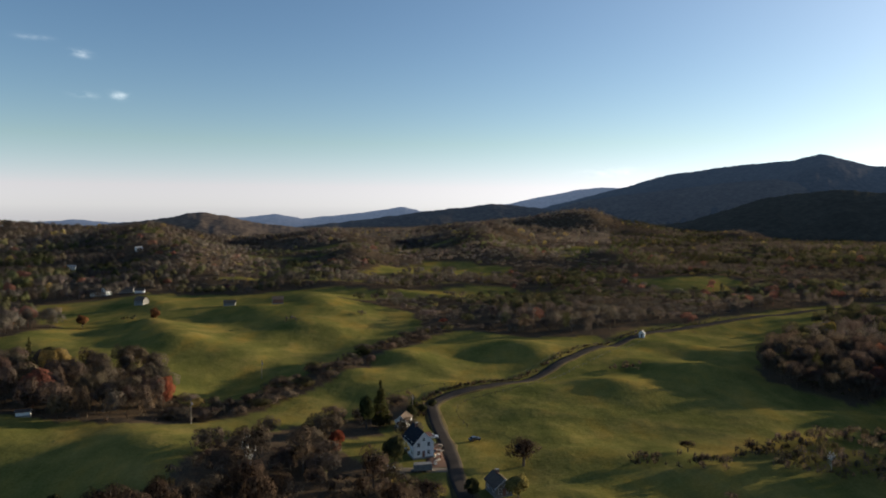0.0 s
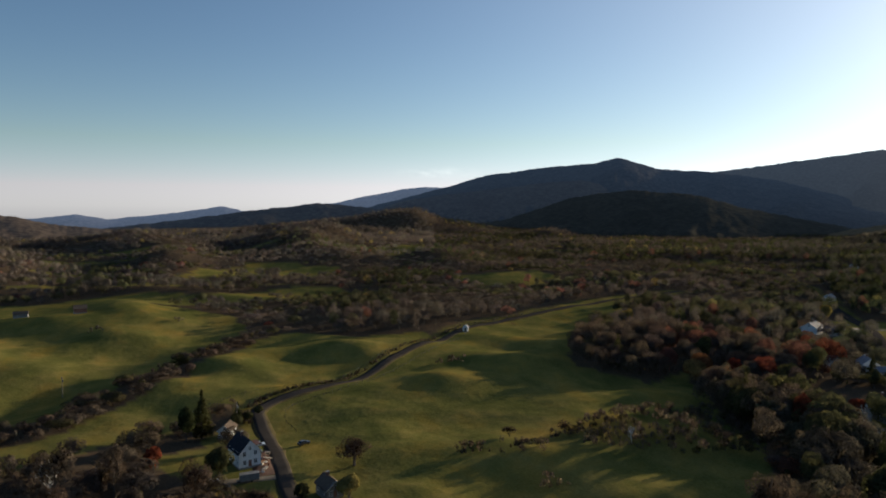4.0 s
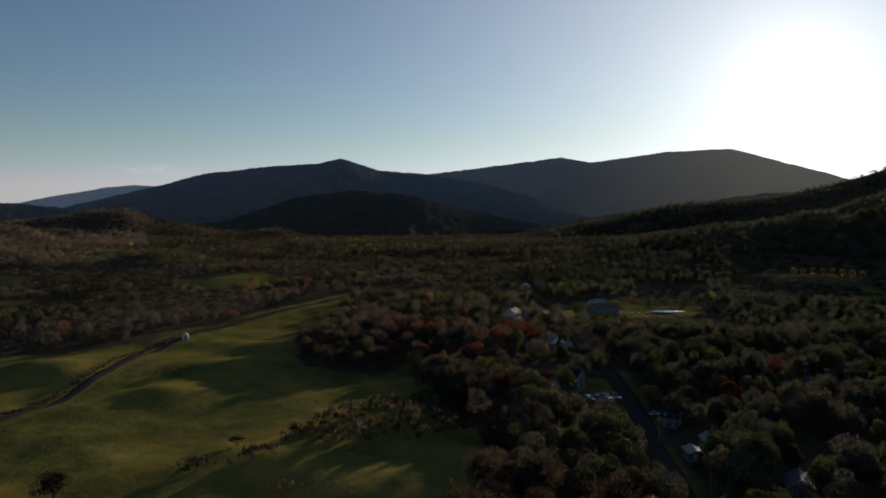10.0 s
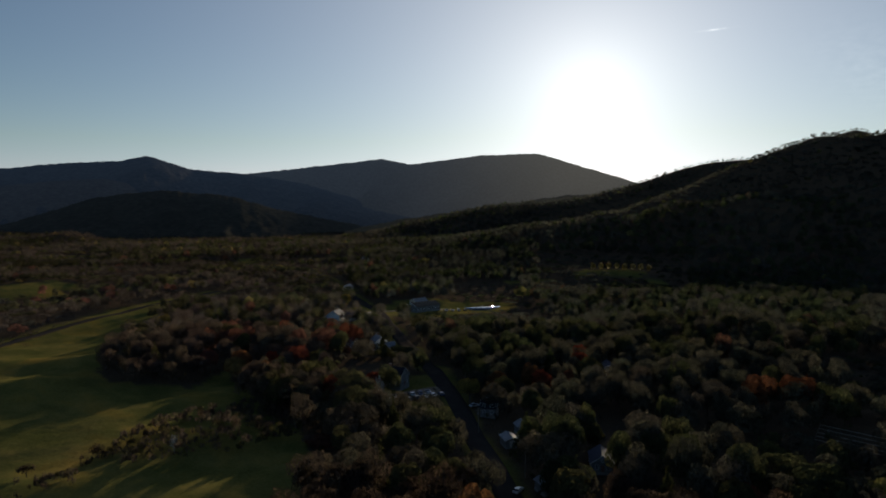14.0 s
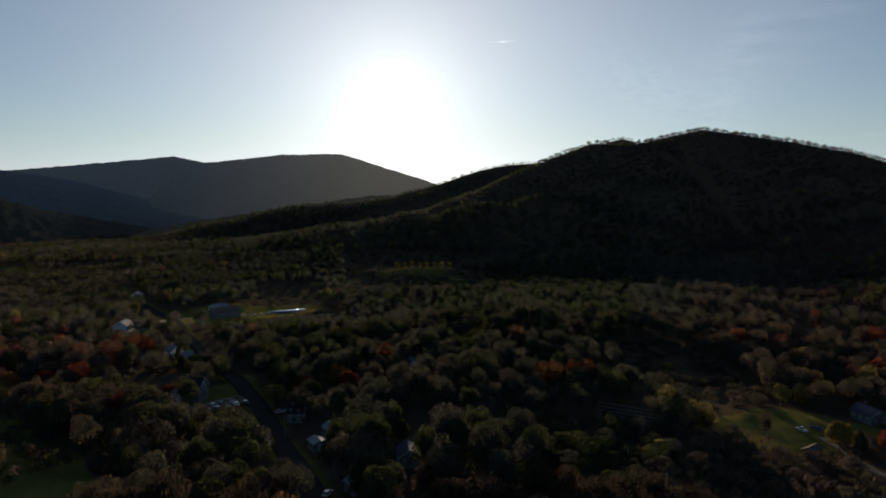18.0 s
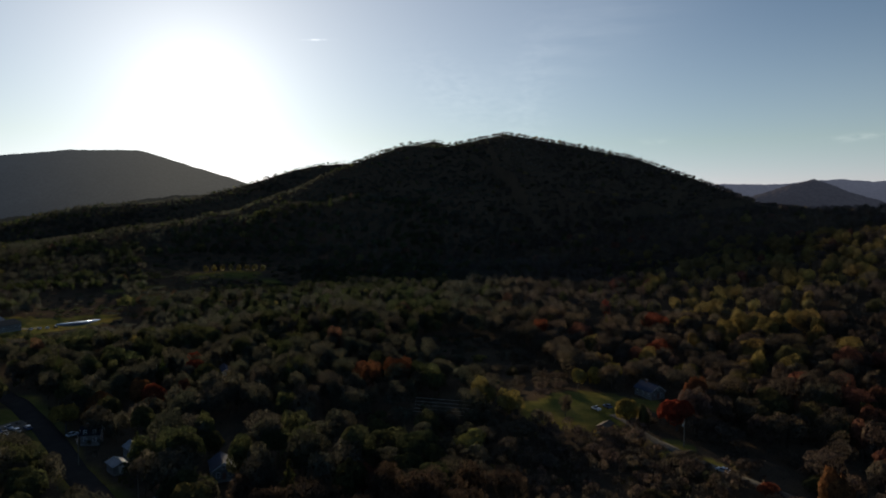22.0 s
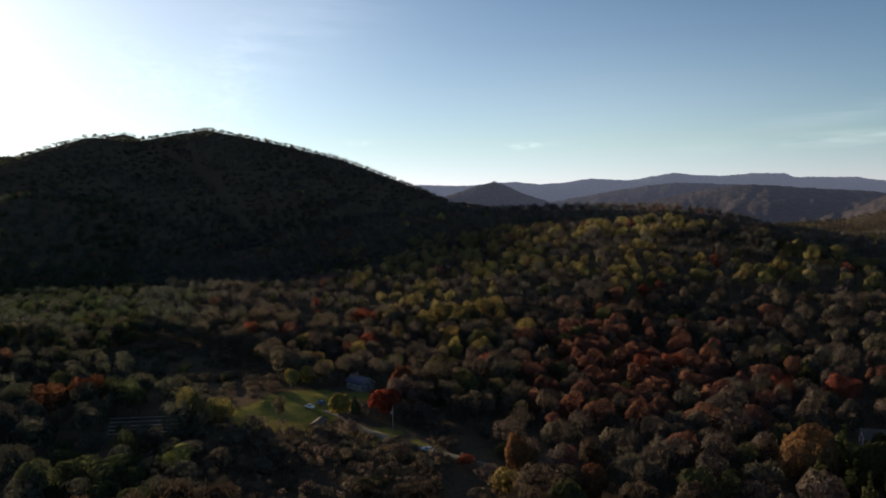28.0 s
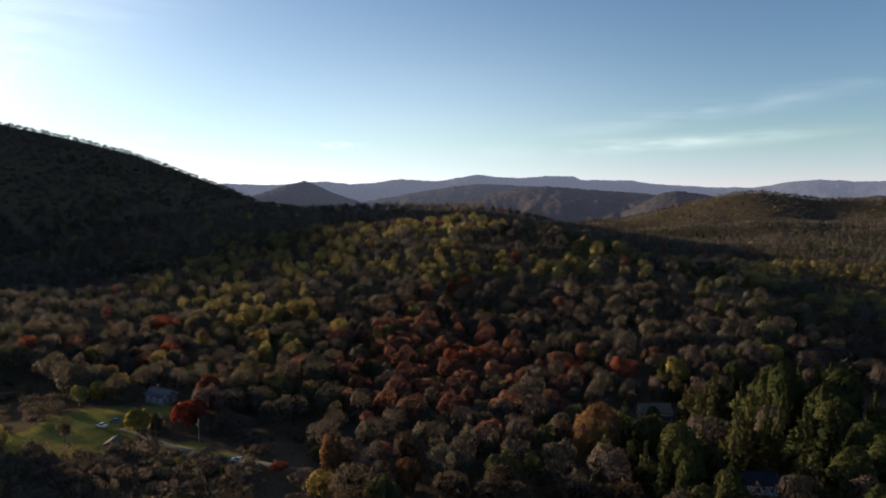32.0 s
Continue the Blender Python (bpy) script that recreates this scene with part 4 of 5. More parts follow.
def trailer(x, y, turn):
    root = tagged(new("trailer"), "grey box trailer with a white end door on the gravel drive", "trailer")
    root.matrix_basis = pose(x, y, float(height(x, y)) + 0.2, 0, 0, -turn)
    made("box_body", GREY_WALL, root, "", box, -1.1, 1.1, -2.8, 2.8, 0.55, 2.6)
    made("chassis", IRON, root, "", box, -0.9, 0.9, -2.7, 3.8, 0.4, 0.54)
    made("door", TRIM, root, "", box, -1.0, 1.0, -2.86, -2.8, 0.65, 2.5)
    for wx in (-1.0, 1.0):
        made("wheel", TYRE, root, "", wheel_shape, wx, -0.6, 0.35, 0.22)
    CLEAR.append((x, y, 4))


trailer(-6, 211.5, 260)


# ======================= poles, trellis, fence =======================
def pole_shape(bm, r0, r1, h):
    bmesh.ops.create_cone(bm, cap_ends=True, segments=10, radius1=r0, radius2=r1, depth=h, matrix=Matrix.Translation((0, 0, h / 2 - 0.5)))


def utility_pole(x, y, turn, h=10.5):
    root = tagged(new("utility_pole"), "weathered wooden utility pole with a crossarm", "pole", group="utility poles")
    root.matrix_basis = pose(x, y, float(height(x, y)), 0, 0, -turn)
    made("post", WOOD, root, "", pole_shape, 0.17, 0.11, h)
    arm = made("crossarm", WOOD, root, "", box, -1.1, 1.1, -0.06, 0.06, h - 1.5, h - 1.36)
    for xx in (-1.0, -0.45, 0.45, 1.0):
        made("insulator", GLASS, arm, "", box, xx - 0.05, xx + 0.05, -0.05, 0.05, h - 1.36, h - 1.18)
    made("transformer", TIN, root, "", lambda bm: bmesh.ops.create_cone(bm, cap_ends=True, segments=12, radius1=0.26, radius2=0.26, depth=0.9, matrix=Matrix.Translation((0, 0.42, h - 2.6))))


for px, py, tn in ((-12, 272, 40), (-98, 262, 60), (-94, 351, 50), (183, 109, 40), (213, 148, 40), (262, 190, 40), (240, -58, 30)):
    utility_pole(px, py, tn)


def trellis(x, y, turn, length):
    root = tagged(new("trellis_row"), "low trellis row of posts and pale wires in a garden plot", "trellis", group="trellis rows")
    root.matrix_basis = pose(x, y, float(height(x, y)), 0, 0, -turn)
    n = int(length / 3.5) + 1
    for i in range(n):
        xx = -length / 2 + i * length / (n - 1)
        s, c = math.sin(radians(-turn)), math.cos(radians(-turn))
        dz = float(height(x + xx * c, y + xx * s)) - float(height(x, y))
        made("post", WOOD, root, "", box, xx - 0.06, xx + 0.06, -0.06, 0.06, dz - 0.3, dz + 1.5)
    made("rail", CREAM, root, "", box, -length / 2, length / 2, -0.05, 0.05, 1.35, 1.45)
    CLEAR.append((x, y, 8))


for n in range(5):
    trellis(284 - 4.2 * n, 27 - 0.3 * n, -80, 32)


def fence_post(bm):
    box(bm, -0.06, 0.06, -0.06, 0.06, -0.4, 1.3)


def fence(pts, gap, label):
    """A wire field fence: posts and two wires that follow the land."""
    c = smooth_line(pts, gap)
    root = tagged(new("field_fence"), label, "fence")
    root.matrix_basis = pose(float(c[0, 0]), float(c[0, 1]), float(height(*c[0])))
    z = height(c[:, 0], c[:, 1])
    proto = None
    for p, zz in zip(c, z):
        at = Matrix.Translation((p[0] - c[0, 0], p[1] - c[0, 1], zz - z[0]))
        if proto is None:
            proto = made("post", WOOD, root, "", fence_post)
            proto.matrix_basis = at
        else:
            part("post", proto.data, root, "", at)
    for h in (0.6, 1.1):
        lo = np.concatenate([c, (z + h)[:, None]], 1) - [c[0, 0], c[0, 1], z[0]]
        v = np.stack([lo, lo + [0, 0, 0.05]], 1).reshape(-1, 3)
        part("wire", mesh_from("wire", v, grid_quads(len(c), 2), IRON), root)


fence([(10, 262), (6, 278), (10, 292), (24, 302), (40, 314), (60, 340), (84, 372), (106, 402), (128, 428)], 5.0, "wire pasture fence on wooden posts beside the road")
fence([(-30, 290), (-10, 308), (12, 318), (30, 334), (48, 356), (68, 384)], 5.0, "wire pasture fence on wooden posts above the road bank")


# ======================= the farmhouse yard =======================
def carport(x, y, turn):
    root = tagged(new("carport"), "open carport with a dull red-brown tin roof", "carport")
    root.matrix_basis = pose(x, y, float(height(x, y)), 0, 0, -turn)
    made("roof", RUST_TIN, root, "", prism, [(-2.6, 2.5), (2.6, 2.9), (2.6, 2.98), (-2.6, 2.58)], -2.4, 2.4)
    for px in (-2.4, 2.4):
        for py in (-2.2, 2.2):
            made("post", WOOD, root, "", box, px - 0.07, px + 0.07, py - 0.07, py + 0.07, -0.4, 2.52 if px < 0 else 2.86)


def lumber_pile(x, y, turn):
    root = tagged(new("lumber_pile"), "stack of weathered boards on bare red soil", "lumber", group="yard clutter")
    root.matrix_basis = pose(x, y, float(height(x, y)) + 0.12, 0, 0, -turn)
    for i in range(6):
        lay, k = divmod(i, 3)
        made("board", WOOD if i % 2 else CREAM, root, "", box, -1.5 + 0.1 * i, 1.5 + 0.08 * i, -0.5 + 0.34 * k, -0.2 + 0.34 * k, 0.16 * lay, 0.16 * lay + 0.14)


def crate(x, y, turn, size, mat):
    root = tagged(new("crate"), "pale box lying in the farmhouse yard", "box", group="yard clutter")
    root.matrix_basis = pose(x, y, float(height(x, y)) + 0.12, 0, 0, -turn)
    made("body", mat, root, "", box, -size, size, -size * 0.8, size * 0.8, 0.0, size * 1.1)
    made("lid", WOOD, root, "", box, -size * 1.05, size * 1.05, -size * 0.85, size * 0.85, size * 1.1, size * 1.1 + 0.06)


def barrel(x, y, mat):
    root = tagged(new("barrel"), "old steel barrel standing in the yard", "barrel", group="yard clutter")
    root.matrix_basis = pose(x, y, float(height(x, y)) + 0.1, 0, 0, 0)
    made("drum", mat, root, "", lambda bm: bmesh.ops.create_cone(bm, cap_ends=True, segments=14, radius1=0.29, radius2=0.29, depth=0.88, matrix=Matrix.Translation((0, 0, 0.44))))
    for z in (0.3, 0.6):
        made("hoop", IRON, root, "", lambda bm: bmesh.ops.create_cone(bm, cap_ends=True, segments=14, radius1=0.31, radius2=0.31, depth=0.05, matrix=Matrix.Translation((0, 0, z))))


carport(-6, 241, -15)
lumber_pile(-1, 232, 30)
lumber_pile(-1.5, 222, -60)
for x, y, turn, size, mat in ((-2.6, 226, 20, 0.6, CREAM), (-1.2, 228, 50, 0.45, WHITE), (-0.5, 236, 10, 0.7, WOOD), (-2.0, 219, 70, 0.5, WHITE), (-3.0, 235, 40, 0.4, CREAM), (-12, 209, 15, 0.5, WHITE)):
    crate(x, y, turn, size, mat)
barrel(-1.8, 230, RUST_TIN)
barrel(-2.4, 230.6, BLUE_TIN)
barrel(-0.2, 225, RUST_TIN)
# ======================= woods =======================
rng = np.random.default_rng(5)
BARE, RUST, OCHRE, OLIVE, PINE, RED = range(6)
TINTS = np.array([(0.119, 0.094, 0.076), (0.190, 0.088, 0.063), (0.240, 0.178, 0.068), (0.092, 0.083, 0.042), (0.085, 0.082, 0.036), (0.200, 0.062, 0.040)])



def bough(sides, levels):
    """A rounded bough: unit points and triangles from its top down, open below."""
    v, f = [(0.0, 0.0, 1.0)], []
    for k, el in enumerate(levels):
        for i in range(sides):
            g = (i + 0.5 * k) * 2 * math.pi / sides
            v.append((math.cos(g) * math.cos(radians(el)), math.sin(g) * math.cos(radians(el)), math.sin(radians(el))))
    for i in range(sides):
        j = (i + 1) % sides
        f.append((0, 1 + i, 1 + j))
        for k in range(1, len(levels)):
            a, b = 1 + (k - 1) * sides, 1 + k * sides
            f += [(a + i, b + i, a + j), (b + i, b + j, a + j)]
    return np.array(v), np.array(f)


BOUGH, FAR_BOUGH = bough(5, (28, -28)), bough(6, (-15,))
ROUND_BOUGH, NEAR_BOUGH = bough(6, (48, 10, -30)), bough(8, (58, 28, 0, -32))


def crown(n, size, wide, low, high, rnd, lobes=7, cone=False, twigs=False, core=0.84, form=BOUGH):
    """A crown between two heights: uneven boughs of dense twigs, and n small leaf sprays that fray their outlines."""
    mid, half = (low + high) / 2, (high - low) / 2
    if cone:
        lc, lr = [], []
        for hh in np.linspace(0.03, 0.95, 9):
            reach = wide * 1.15 * (1.02 - 0.9 * hh) * rnd.uniform(0.8, 1.12)
            k = 4 if hh < 0.75 else 2
            turn = rnd.uniform(0, 6)
            for i in range(k):
                g, d = turn + i * 6.283 / k + rnd.uniform(-0.4, 0.4), reach * rnd.uniform(0.35, 0.7) * (k > 2)
                lc.append((d * math.cos(g), d * math.sin(g), low + (hh + rnd.uniform(-0.05, 0.05)) * (high - low)))
                lr.append((reach * rnd.uniform(0.42, 0.58), reach * rnd.uniform(0.42, 0.58), half * rnd.uniform(0.16, 0.26)))
        lc, lr = np.array(lc), np.array(lr)
        lobes = len(lc)
    elif lobes == 1:
        lc, lr = np.array([(0, 0, mid)]), np.array([(wide, wide, half)]) * 0.95
    else:
        q = rnd.normal(size=(lobes, 3))
        q /= np.linalg.norm(q, axis=1)[:, None]
        q[:, 2] = np.abs(q[:, 2]) * rnd.choice([1, 1, -0.8], lobes)
        lc = q * np.array([wide * 0.5, wide * 0.5, half * 0.5]) + [0, 0, mid]
        lr = rnd.uniform(0.40, 0.64, (lobes, 1)) * np.array([wide * 0.94, wide * 0.94, half * 1.04])
    which = rnd.integers(0, lobes, n)
    d = rnd.normal(size=(n, 3))
    d[:, 2] = np.abs(d[:, 2]) * rnd.choice([1, 1, 1, -0.7], n)
    d /= np.linalg.norm(d, axis=1)[:, None]
    c = lc[which] + d * lr[which] * rnd.uniform(0.84, 1.07, (n, 1))
    t = np.cross(d + rnd.normal(0, 0.6, (n, 3)), rnd.normal(size=(n, 3)))
    if twigs:                   # bare twigs fan outwards and up as slender sprays
        t = 0.7 * d + rnd.normal(0, 0.3, (n, 3)) + [0, 0, 0.9]
        c = lc[which] + d * lr[which] * rnd.uniform(0.3, 1.0, (n, 1))
    t /= np.linalg.norm(t, axis=1)[:, None]
    b = np.cross(t, d + rnd.normal(0, 0.35, (n, 3)))
    b *= (0.16 if twigs else 1.0) / np.linalg.norm(b, axis=1)[:, None]
    s = size * rnd.uniform(0.55, 1.35, (n, 1))
    soft = 0.4 * d + 0.9 * (c - [0, 0, mid]) / np.array([wide, wide, half]) + [0, 0, 0.15] + rnd.normal(0, 0.07, (n, 3))
    soft /= np.linalg.norm(soft, axis=1)[:, None]
    q = np.stack([c - t * s * 0.8 - b * s * 0.5, c + t * s - b * s * 0.3 * rnd.uniform(-1, 1, (n, 1)), c - t * s * 0.3 + b * s], 1)
    out = np.concatenate([q, np.repeat(soft[:, None], 3, axis=1)], -1)
    if core and not twigs:
        ball = form[0][None] * (1 + rnd.normal(0, 0.14, (lobes, len(form[0]), 1)))
        v = lc[:, None] + ball * lr[:, None] * core
        nr = 0.4 * form[0][None] + 0.9 * (v - [0, 0, mid]) / np.array([wide, wide, half]) + [0, 0, 0.1]
        nr /= np.linalg.norm(nr, axis=2)[..., None]
        out = np.concatenate([out, np.concatenate([v, nr], -1)[:, form[1]].reshape(-1, 3, 6)])
    return out


def triangles(q):
    return np.concatenate([q[:, [0, 1, 2]], q[:, [0, 2, 3]]])


def stem(a, b, ra, rb, k=5):
    """A tapered limb as quads."""
    a, b = np.array(a, float), np.array(b, float)
    w = (b - a) / np.linalg.norm(b - a)
    u = np.cross(w, [0.3, 1, 0.2])
    u /= np.linalg.norm(u)
    v = np.cross(w, u)
    g = np.linspace(0, 2 * np.pi, k + 1)
    ring = np.cos(g)[:, None] * u + np.sin(g)[:, None] * v
    lo, hi = a + ring * ra, b + ring * rb
    out = np.stack([ring[:-1], ring[1:], ring[1:], ring[:-1]], 1)
    return np.concatenate([np.stack([lo[:-1], lo[1:], hi[1:], hi[:-1]], 1), out], -1)


def skeleton_of(h, wide, rnd, limbs=7, cone=False):
    q = [stem((0, 0, -0.6), (0.1, 0, h * 0.45), 0.026 * h, 0.018 * h), stem((0.1, 0, h * 0.45), (0.2, 0.1, h * 0.92), 0.018 * h, 0.004 * h)]
    for i in range(limbs):
        z0 = h * rnd.uniform(0.22, 0.6)
        g = i * 2.4 + rnd.uniform(-0.4, 0.4)
        out = wide * rnd.uniform(0.55, 0.9)
        tip = (out * math.cos(g), out * math.sin(g), z0 + (0.02 if cone else rnd.uniform(0.15, 0.36)) * h)
        q.append(stem((0.1, 0, z0), tip, 0.011 * h, 0.003 * h, 4))
        if not cone:
            m = np.array(tip) * 0.6 + np.array([0.1, 0, z0]) * 0.4
            q.append(stem(m, m + np.array([rnd.uniform(-1, 1) * wide * 0.4, rnd.uniform(-1, 1) * wide * 0.4, h * 0.2]), 0.006 * h, 0.002 * h, 3))
    return np.concatenate(q)


def scatter(spacing, r0, r1, jitter=0.45, a0=-38.0, a1=162.0):
    """Jittered plan positions within a ring and a range of bearings."""
    n = int(r1 / spacing) + 1
    gx, gy = np.meshgrid(np.arange(-n, n + 1), np.arange(-n, n + 1))
    x = (gx + rng.uniform(-jitter, jitter, gx.shape)) * spacing
    y = (gy + rng.uniform(-jitter, jitter, gx.shape)) * spacing
    x, y = x.ravel(), y.ravel()
    r, a = np.hypot(x, y), np.degrees(np.arctan2(x, y))
    a = np.where(a < -100, a + 360, a)
    k = (r >= r0) & (r < r1) & (a > a0) & (a < a1)
    return x[k], y[k]


def wooded(x, y):
    """Which plan positions carry a tree."""
    g = open_land(x, y)
    r = np.hypot(x, y)
    thin = vnoise(x / 60, y / 60, 71) + 0.5
    a = np.degrees(np.arctan2(x, y))
    keep = (g < 0.5) & (off_line(x, y, ROAD) > 7) & (off_line(x, y, VILLAGE_ROAD) > 6.5)
    keep &= (thin > 0.12) | (r > 500)
    keep &= ~((x > -85) & (x < 10) & (y > 170) & (y < 262) & (vnoise(x / 14, y / 14, 73) > 0.05))
    for cx, cy, rr in CLEAR:
        keep &= np.hypot(x - cx, y - cy) > rr
    return keep


def stature(x, y):
    """Hedges and thickets along the gullies stay low; woods grow tall."""
    hedge = (x > -118) & (x < 40) & (y > 270) & (y < 480)
    yard = (x > -110) & (x < 40) & (y > 180) & (y < 270)
    a, r = np.degrees(np.arctan2(x, y)), np.hypot(x, y)
    thicket = ((a > 76) & (a < 107) & (r > 190) & (r < 262)) | (np.hypot((x - 160) / 1.3, y + 192) < 17) | (np.hypot(x - 182, y + 78) < 16)
    gap = ((a > 49) & (a < 61) & (r > 465) & (r < 600)) | ((a > 60) & (a < 72) & (r > 640) & (r < 1010)) | ((a > 13) & (a < 25) & (r > 590) & (r < 720))
    sunward = (off_line(x, y, [(262, -28), (310, -6), (385, 30)]) < 27) | (off_line(x, y, [(300, 715), (400, 765)]) < 42) | (off_line(x, y, [(70, 860), (190, 925)]) < 50)
    vale = (y > 480) & (y < 1350) & (np.abs(x + 40) < 0.5 * y) | ((a > 20) & (a < 44) & (r > 610) & (r < 1150))
    scrub = (x > 88) & (x < 160) & (y > 165) & (y < 246)
    ridge = (a > 60) & (a < 114) & (r > 1250)
    pond = (a > 53) & (a < 58.5) & (r > 515) & (r < 760)
    street = (np.hypot(x - 224, y - 183) < 25) | (np.hypot(x - 290, y - 268) < 26) | (np.hypot(x - 340, y - 352) < 12)
    low = (a > 90) & (a < 113) & (r > 140) & (r < 250)
    return np.where(low, 0.36, np.where(pond, 0.16, np.where(street, 0.36, np.where(hedge, 0.32, np.where(yard, 0.56, np.where(thicket, 0.6, np.where(scrub, 0.3, np.where(ridge, 0.62, np.where(sunward, 0.3, np.where(vale & ~gap, 0.62 + 0.7 * vnoise(x / 75, y / 55, 93), np.where(gap, 0.4, 1.0)))))))))))


def species(x, y):
    """The kind of tree at each position: bare brown woods in the valley, rust and ochre on the near hill, pines by the last houses."""
    a, r = np.degrees(np.arctan2(x, y)), np.hypot(x, y)
    p = rng.random(x.shape)
    patch = vnoise(x / 45, y / 45, 81) + 0.5
    patch2 = vnoise(x / 70, y / 70, 87) + 0.5
    hill = np.clip((a - 95) / 14, 0, 1) * (r < 1000) * np.clip((r - 300) / 160, 0, 1)
    k = np.full(x.shape, BARE)
    k[p < 0.06] = OLIVE
    k[(r > 520) & (a < 40) & (patch2 > 0.62) & (p < 0.7)] = OLIVE
    k[(r > 600) & (a < 60) & (vnoise(x / 90, y / 60, 99) > 0.22) & (p < 0.6)] = PINE
    k[(p < 0.5 * np.clip((a - 26) / 22, 0.2, 1)) & (a > 30) & (a < 84) & (r > 180) & (r < 1250) & (patch2 > 0.32)] = OLIVE
    k[(p > 0.97 - 0.56 * hill) & (patch2 > 0.3) & ((a < 127) | (r > 470) | (p > 0.985))] = OCHRE
    bank = np.clip(1.2 - np.hypot((a - 122) / 14, (r - 330) / 90), 0, 1)
    k[(p > 0.98 - 0.9 * bank * np.clip((patch - 0.3) * 3, 0, 1)) & (r < 1200)] = RUST
    k[(p > 0.99 - 0.10 * bank) & (r < 520)] = RED
    k[((p < 0.02) | ((patch2 < 0.15) & (p < 0.25))) & ((a < 98) | (a > 136))] = PINE
    k[(r < 300) & (a > 114) & (a < 130) & (p > 0.86)] = RUST
    k[(np.hypot(x - 108, y + 222) < 78) & ((p < 0.85) | (k == RED) | (k == RUST))] = PINE
    k[(r > 1250) & (a < 14) & (p < 0.92)] = BARE
    k[(np.hypot(x - 330, y - 320) < 100) & (p < 0.45)] = OLIVE
    k[(np.hypot(x - 260, y - 330) < 60) & (p < 0.25)] = RUST
    return k


def woods(name, x, y, templates, label, tall=(10, 15), sink=0.0):
    """One joined stretch of woodland out of a few tree shapes, each tree turned, sized and tinted by itself."""
    kinds = species(x, y)
    if tall[1] < 8:                 # scrub is brown and leafless
        kinds = np.where((kinds == RED) | (kinds == RUST) | (kinds == PINE), BARE, kinds)
    r = np.hypot(x, y)
    z = height(x, y) - 0.3 - sink
    hedge = np.clip(vnoise(x / 25, y / 25, 91) + 0.5, 0, 1)
    low = stature(x, y) if tall[0] > 6 else np.ones(x.shape)
    size = rng.uniform(*tall, x.shape) / 13.0 * (0.86 + 0.22 * hedge) * low
    vs, cs, ns = [], [], []
    form = np.where(kinds == PINE, 1, np.where(kinds == BARE, 2, 0))
    for f in (0, 1, 2):
        for ti, tpl in enumerate(templates[f]):
            sel = (form == f) & (np.arange(len(x)) % len(templates[f]) == ti)
            n = int(sel.sum())
            if not n:
                continue
            g = rng.uniform(0, 2 * np.pi, n)
            c, s = np.cos(g)[:, None, None], np.sin(g)[:, None, None]
            sz = size[sel][:, None, None]
            wd = sz * rng.uniform(0.74, 1.32, (n, 1, 1)) / low[sel][:, None, None] ** 0.8
            q = tpl[None]
            out = np.stack([(q[..., 0] * c - q[..., 1] * s) * wd + x[sel][:, None, None], (q[..., 0] * s + q[..., 1] * c) * wd + y[sel][:, None, None],
                            q[..., 2] * sz + z[sel][:, None, None]], -1)
            tint = TINTS[kinds[sel]] * rng.uniform(0.86, 1.14, (n, 1)) * (1 + rng.normal(0, 0.035, (n, 3)))
            dull = np.clip((np.arctan2(x, y)[sel] - 0.62) / 0.3, 0, 1) * np.clip((1.62 - np.arctan2(x, y)[sel]) / 0.12, 0, 1)
            tint = tint * (1 - dull[:, None] * [[0.29, 0.10, 0.13]])           # greener leaf by the village, plus the sun glare's green cast put into the tint
            tint = tint * (1 + (0.3 + 0.5 * (r[sel] > 560)) * vnoise(x[sel] / 130, y[sel] / 130, 97))[:, None]
            # beyond 450 m the blue haze is put into the tint
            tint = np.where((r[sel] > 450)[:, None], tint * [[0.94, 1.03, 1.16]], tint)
            tint = np.where(((r[sel] > 450) & (r[sel] < 900) & (np.arctan2(x, y)[sel] < 0.44))[:, None], tint * 1.22, tint)                       # valley floor trees paler: their sunlit side put into the tint
            tint = np.where((r[sel] > 900)[:, None], tint * np.where(np.arctan2(x, y)[sel] > 1.05, 1.0, np.where(np.arctan2(x, y)[sel] < 0.24, 1.3, 0.80))[:, None], tint)     # beyond 900 m: sunlit hill (1.3) and dim slopes (0.80) painted into the tint
            vs.append(out.reshape(-1, 3))
            ns.append(np.stack([q[..., 3] * c - q[..., 4] * s, q[..., 3] * s + q[..., 4] * c, q[..., 5] + 0 * c], -1).reshape(-1, 3))
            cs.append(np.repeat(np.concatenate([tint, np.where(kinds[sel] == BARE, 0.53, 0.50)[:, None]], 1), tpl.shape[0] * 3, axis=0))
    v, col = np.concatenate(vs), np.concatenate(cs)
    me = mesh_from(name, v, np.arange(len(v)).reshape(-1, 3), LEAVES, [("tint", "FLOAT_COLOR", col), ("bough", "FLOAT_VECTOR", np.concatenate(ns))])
    return tagged(new(name, me), label, "trees", kind="stuff")


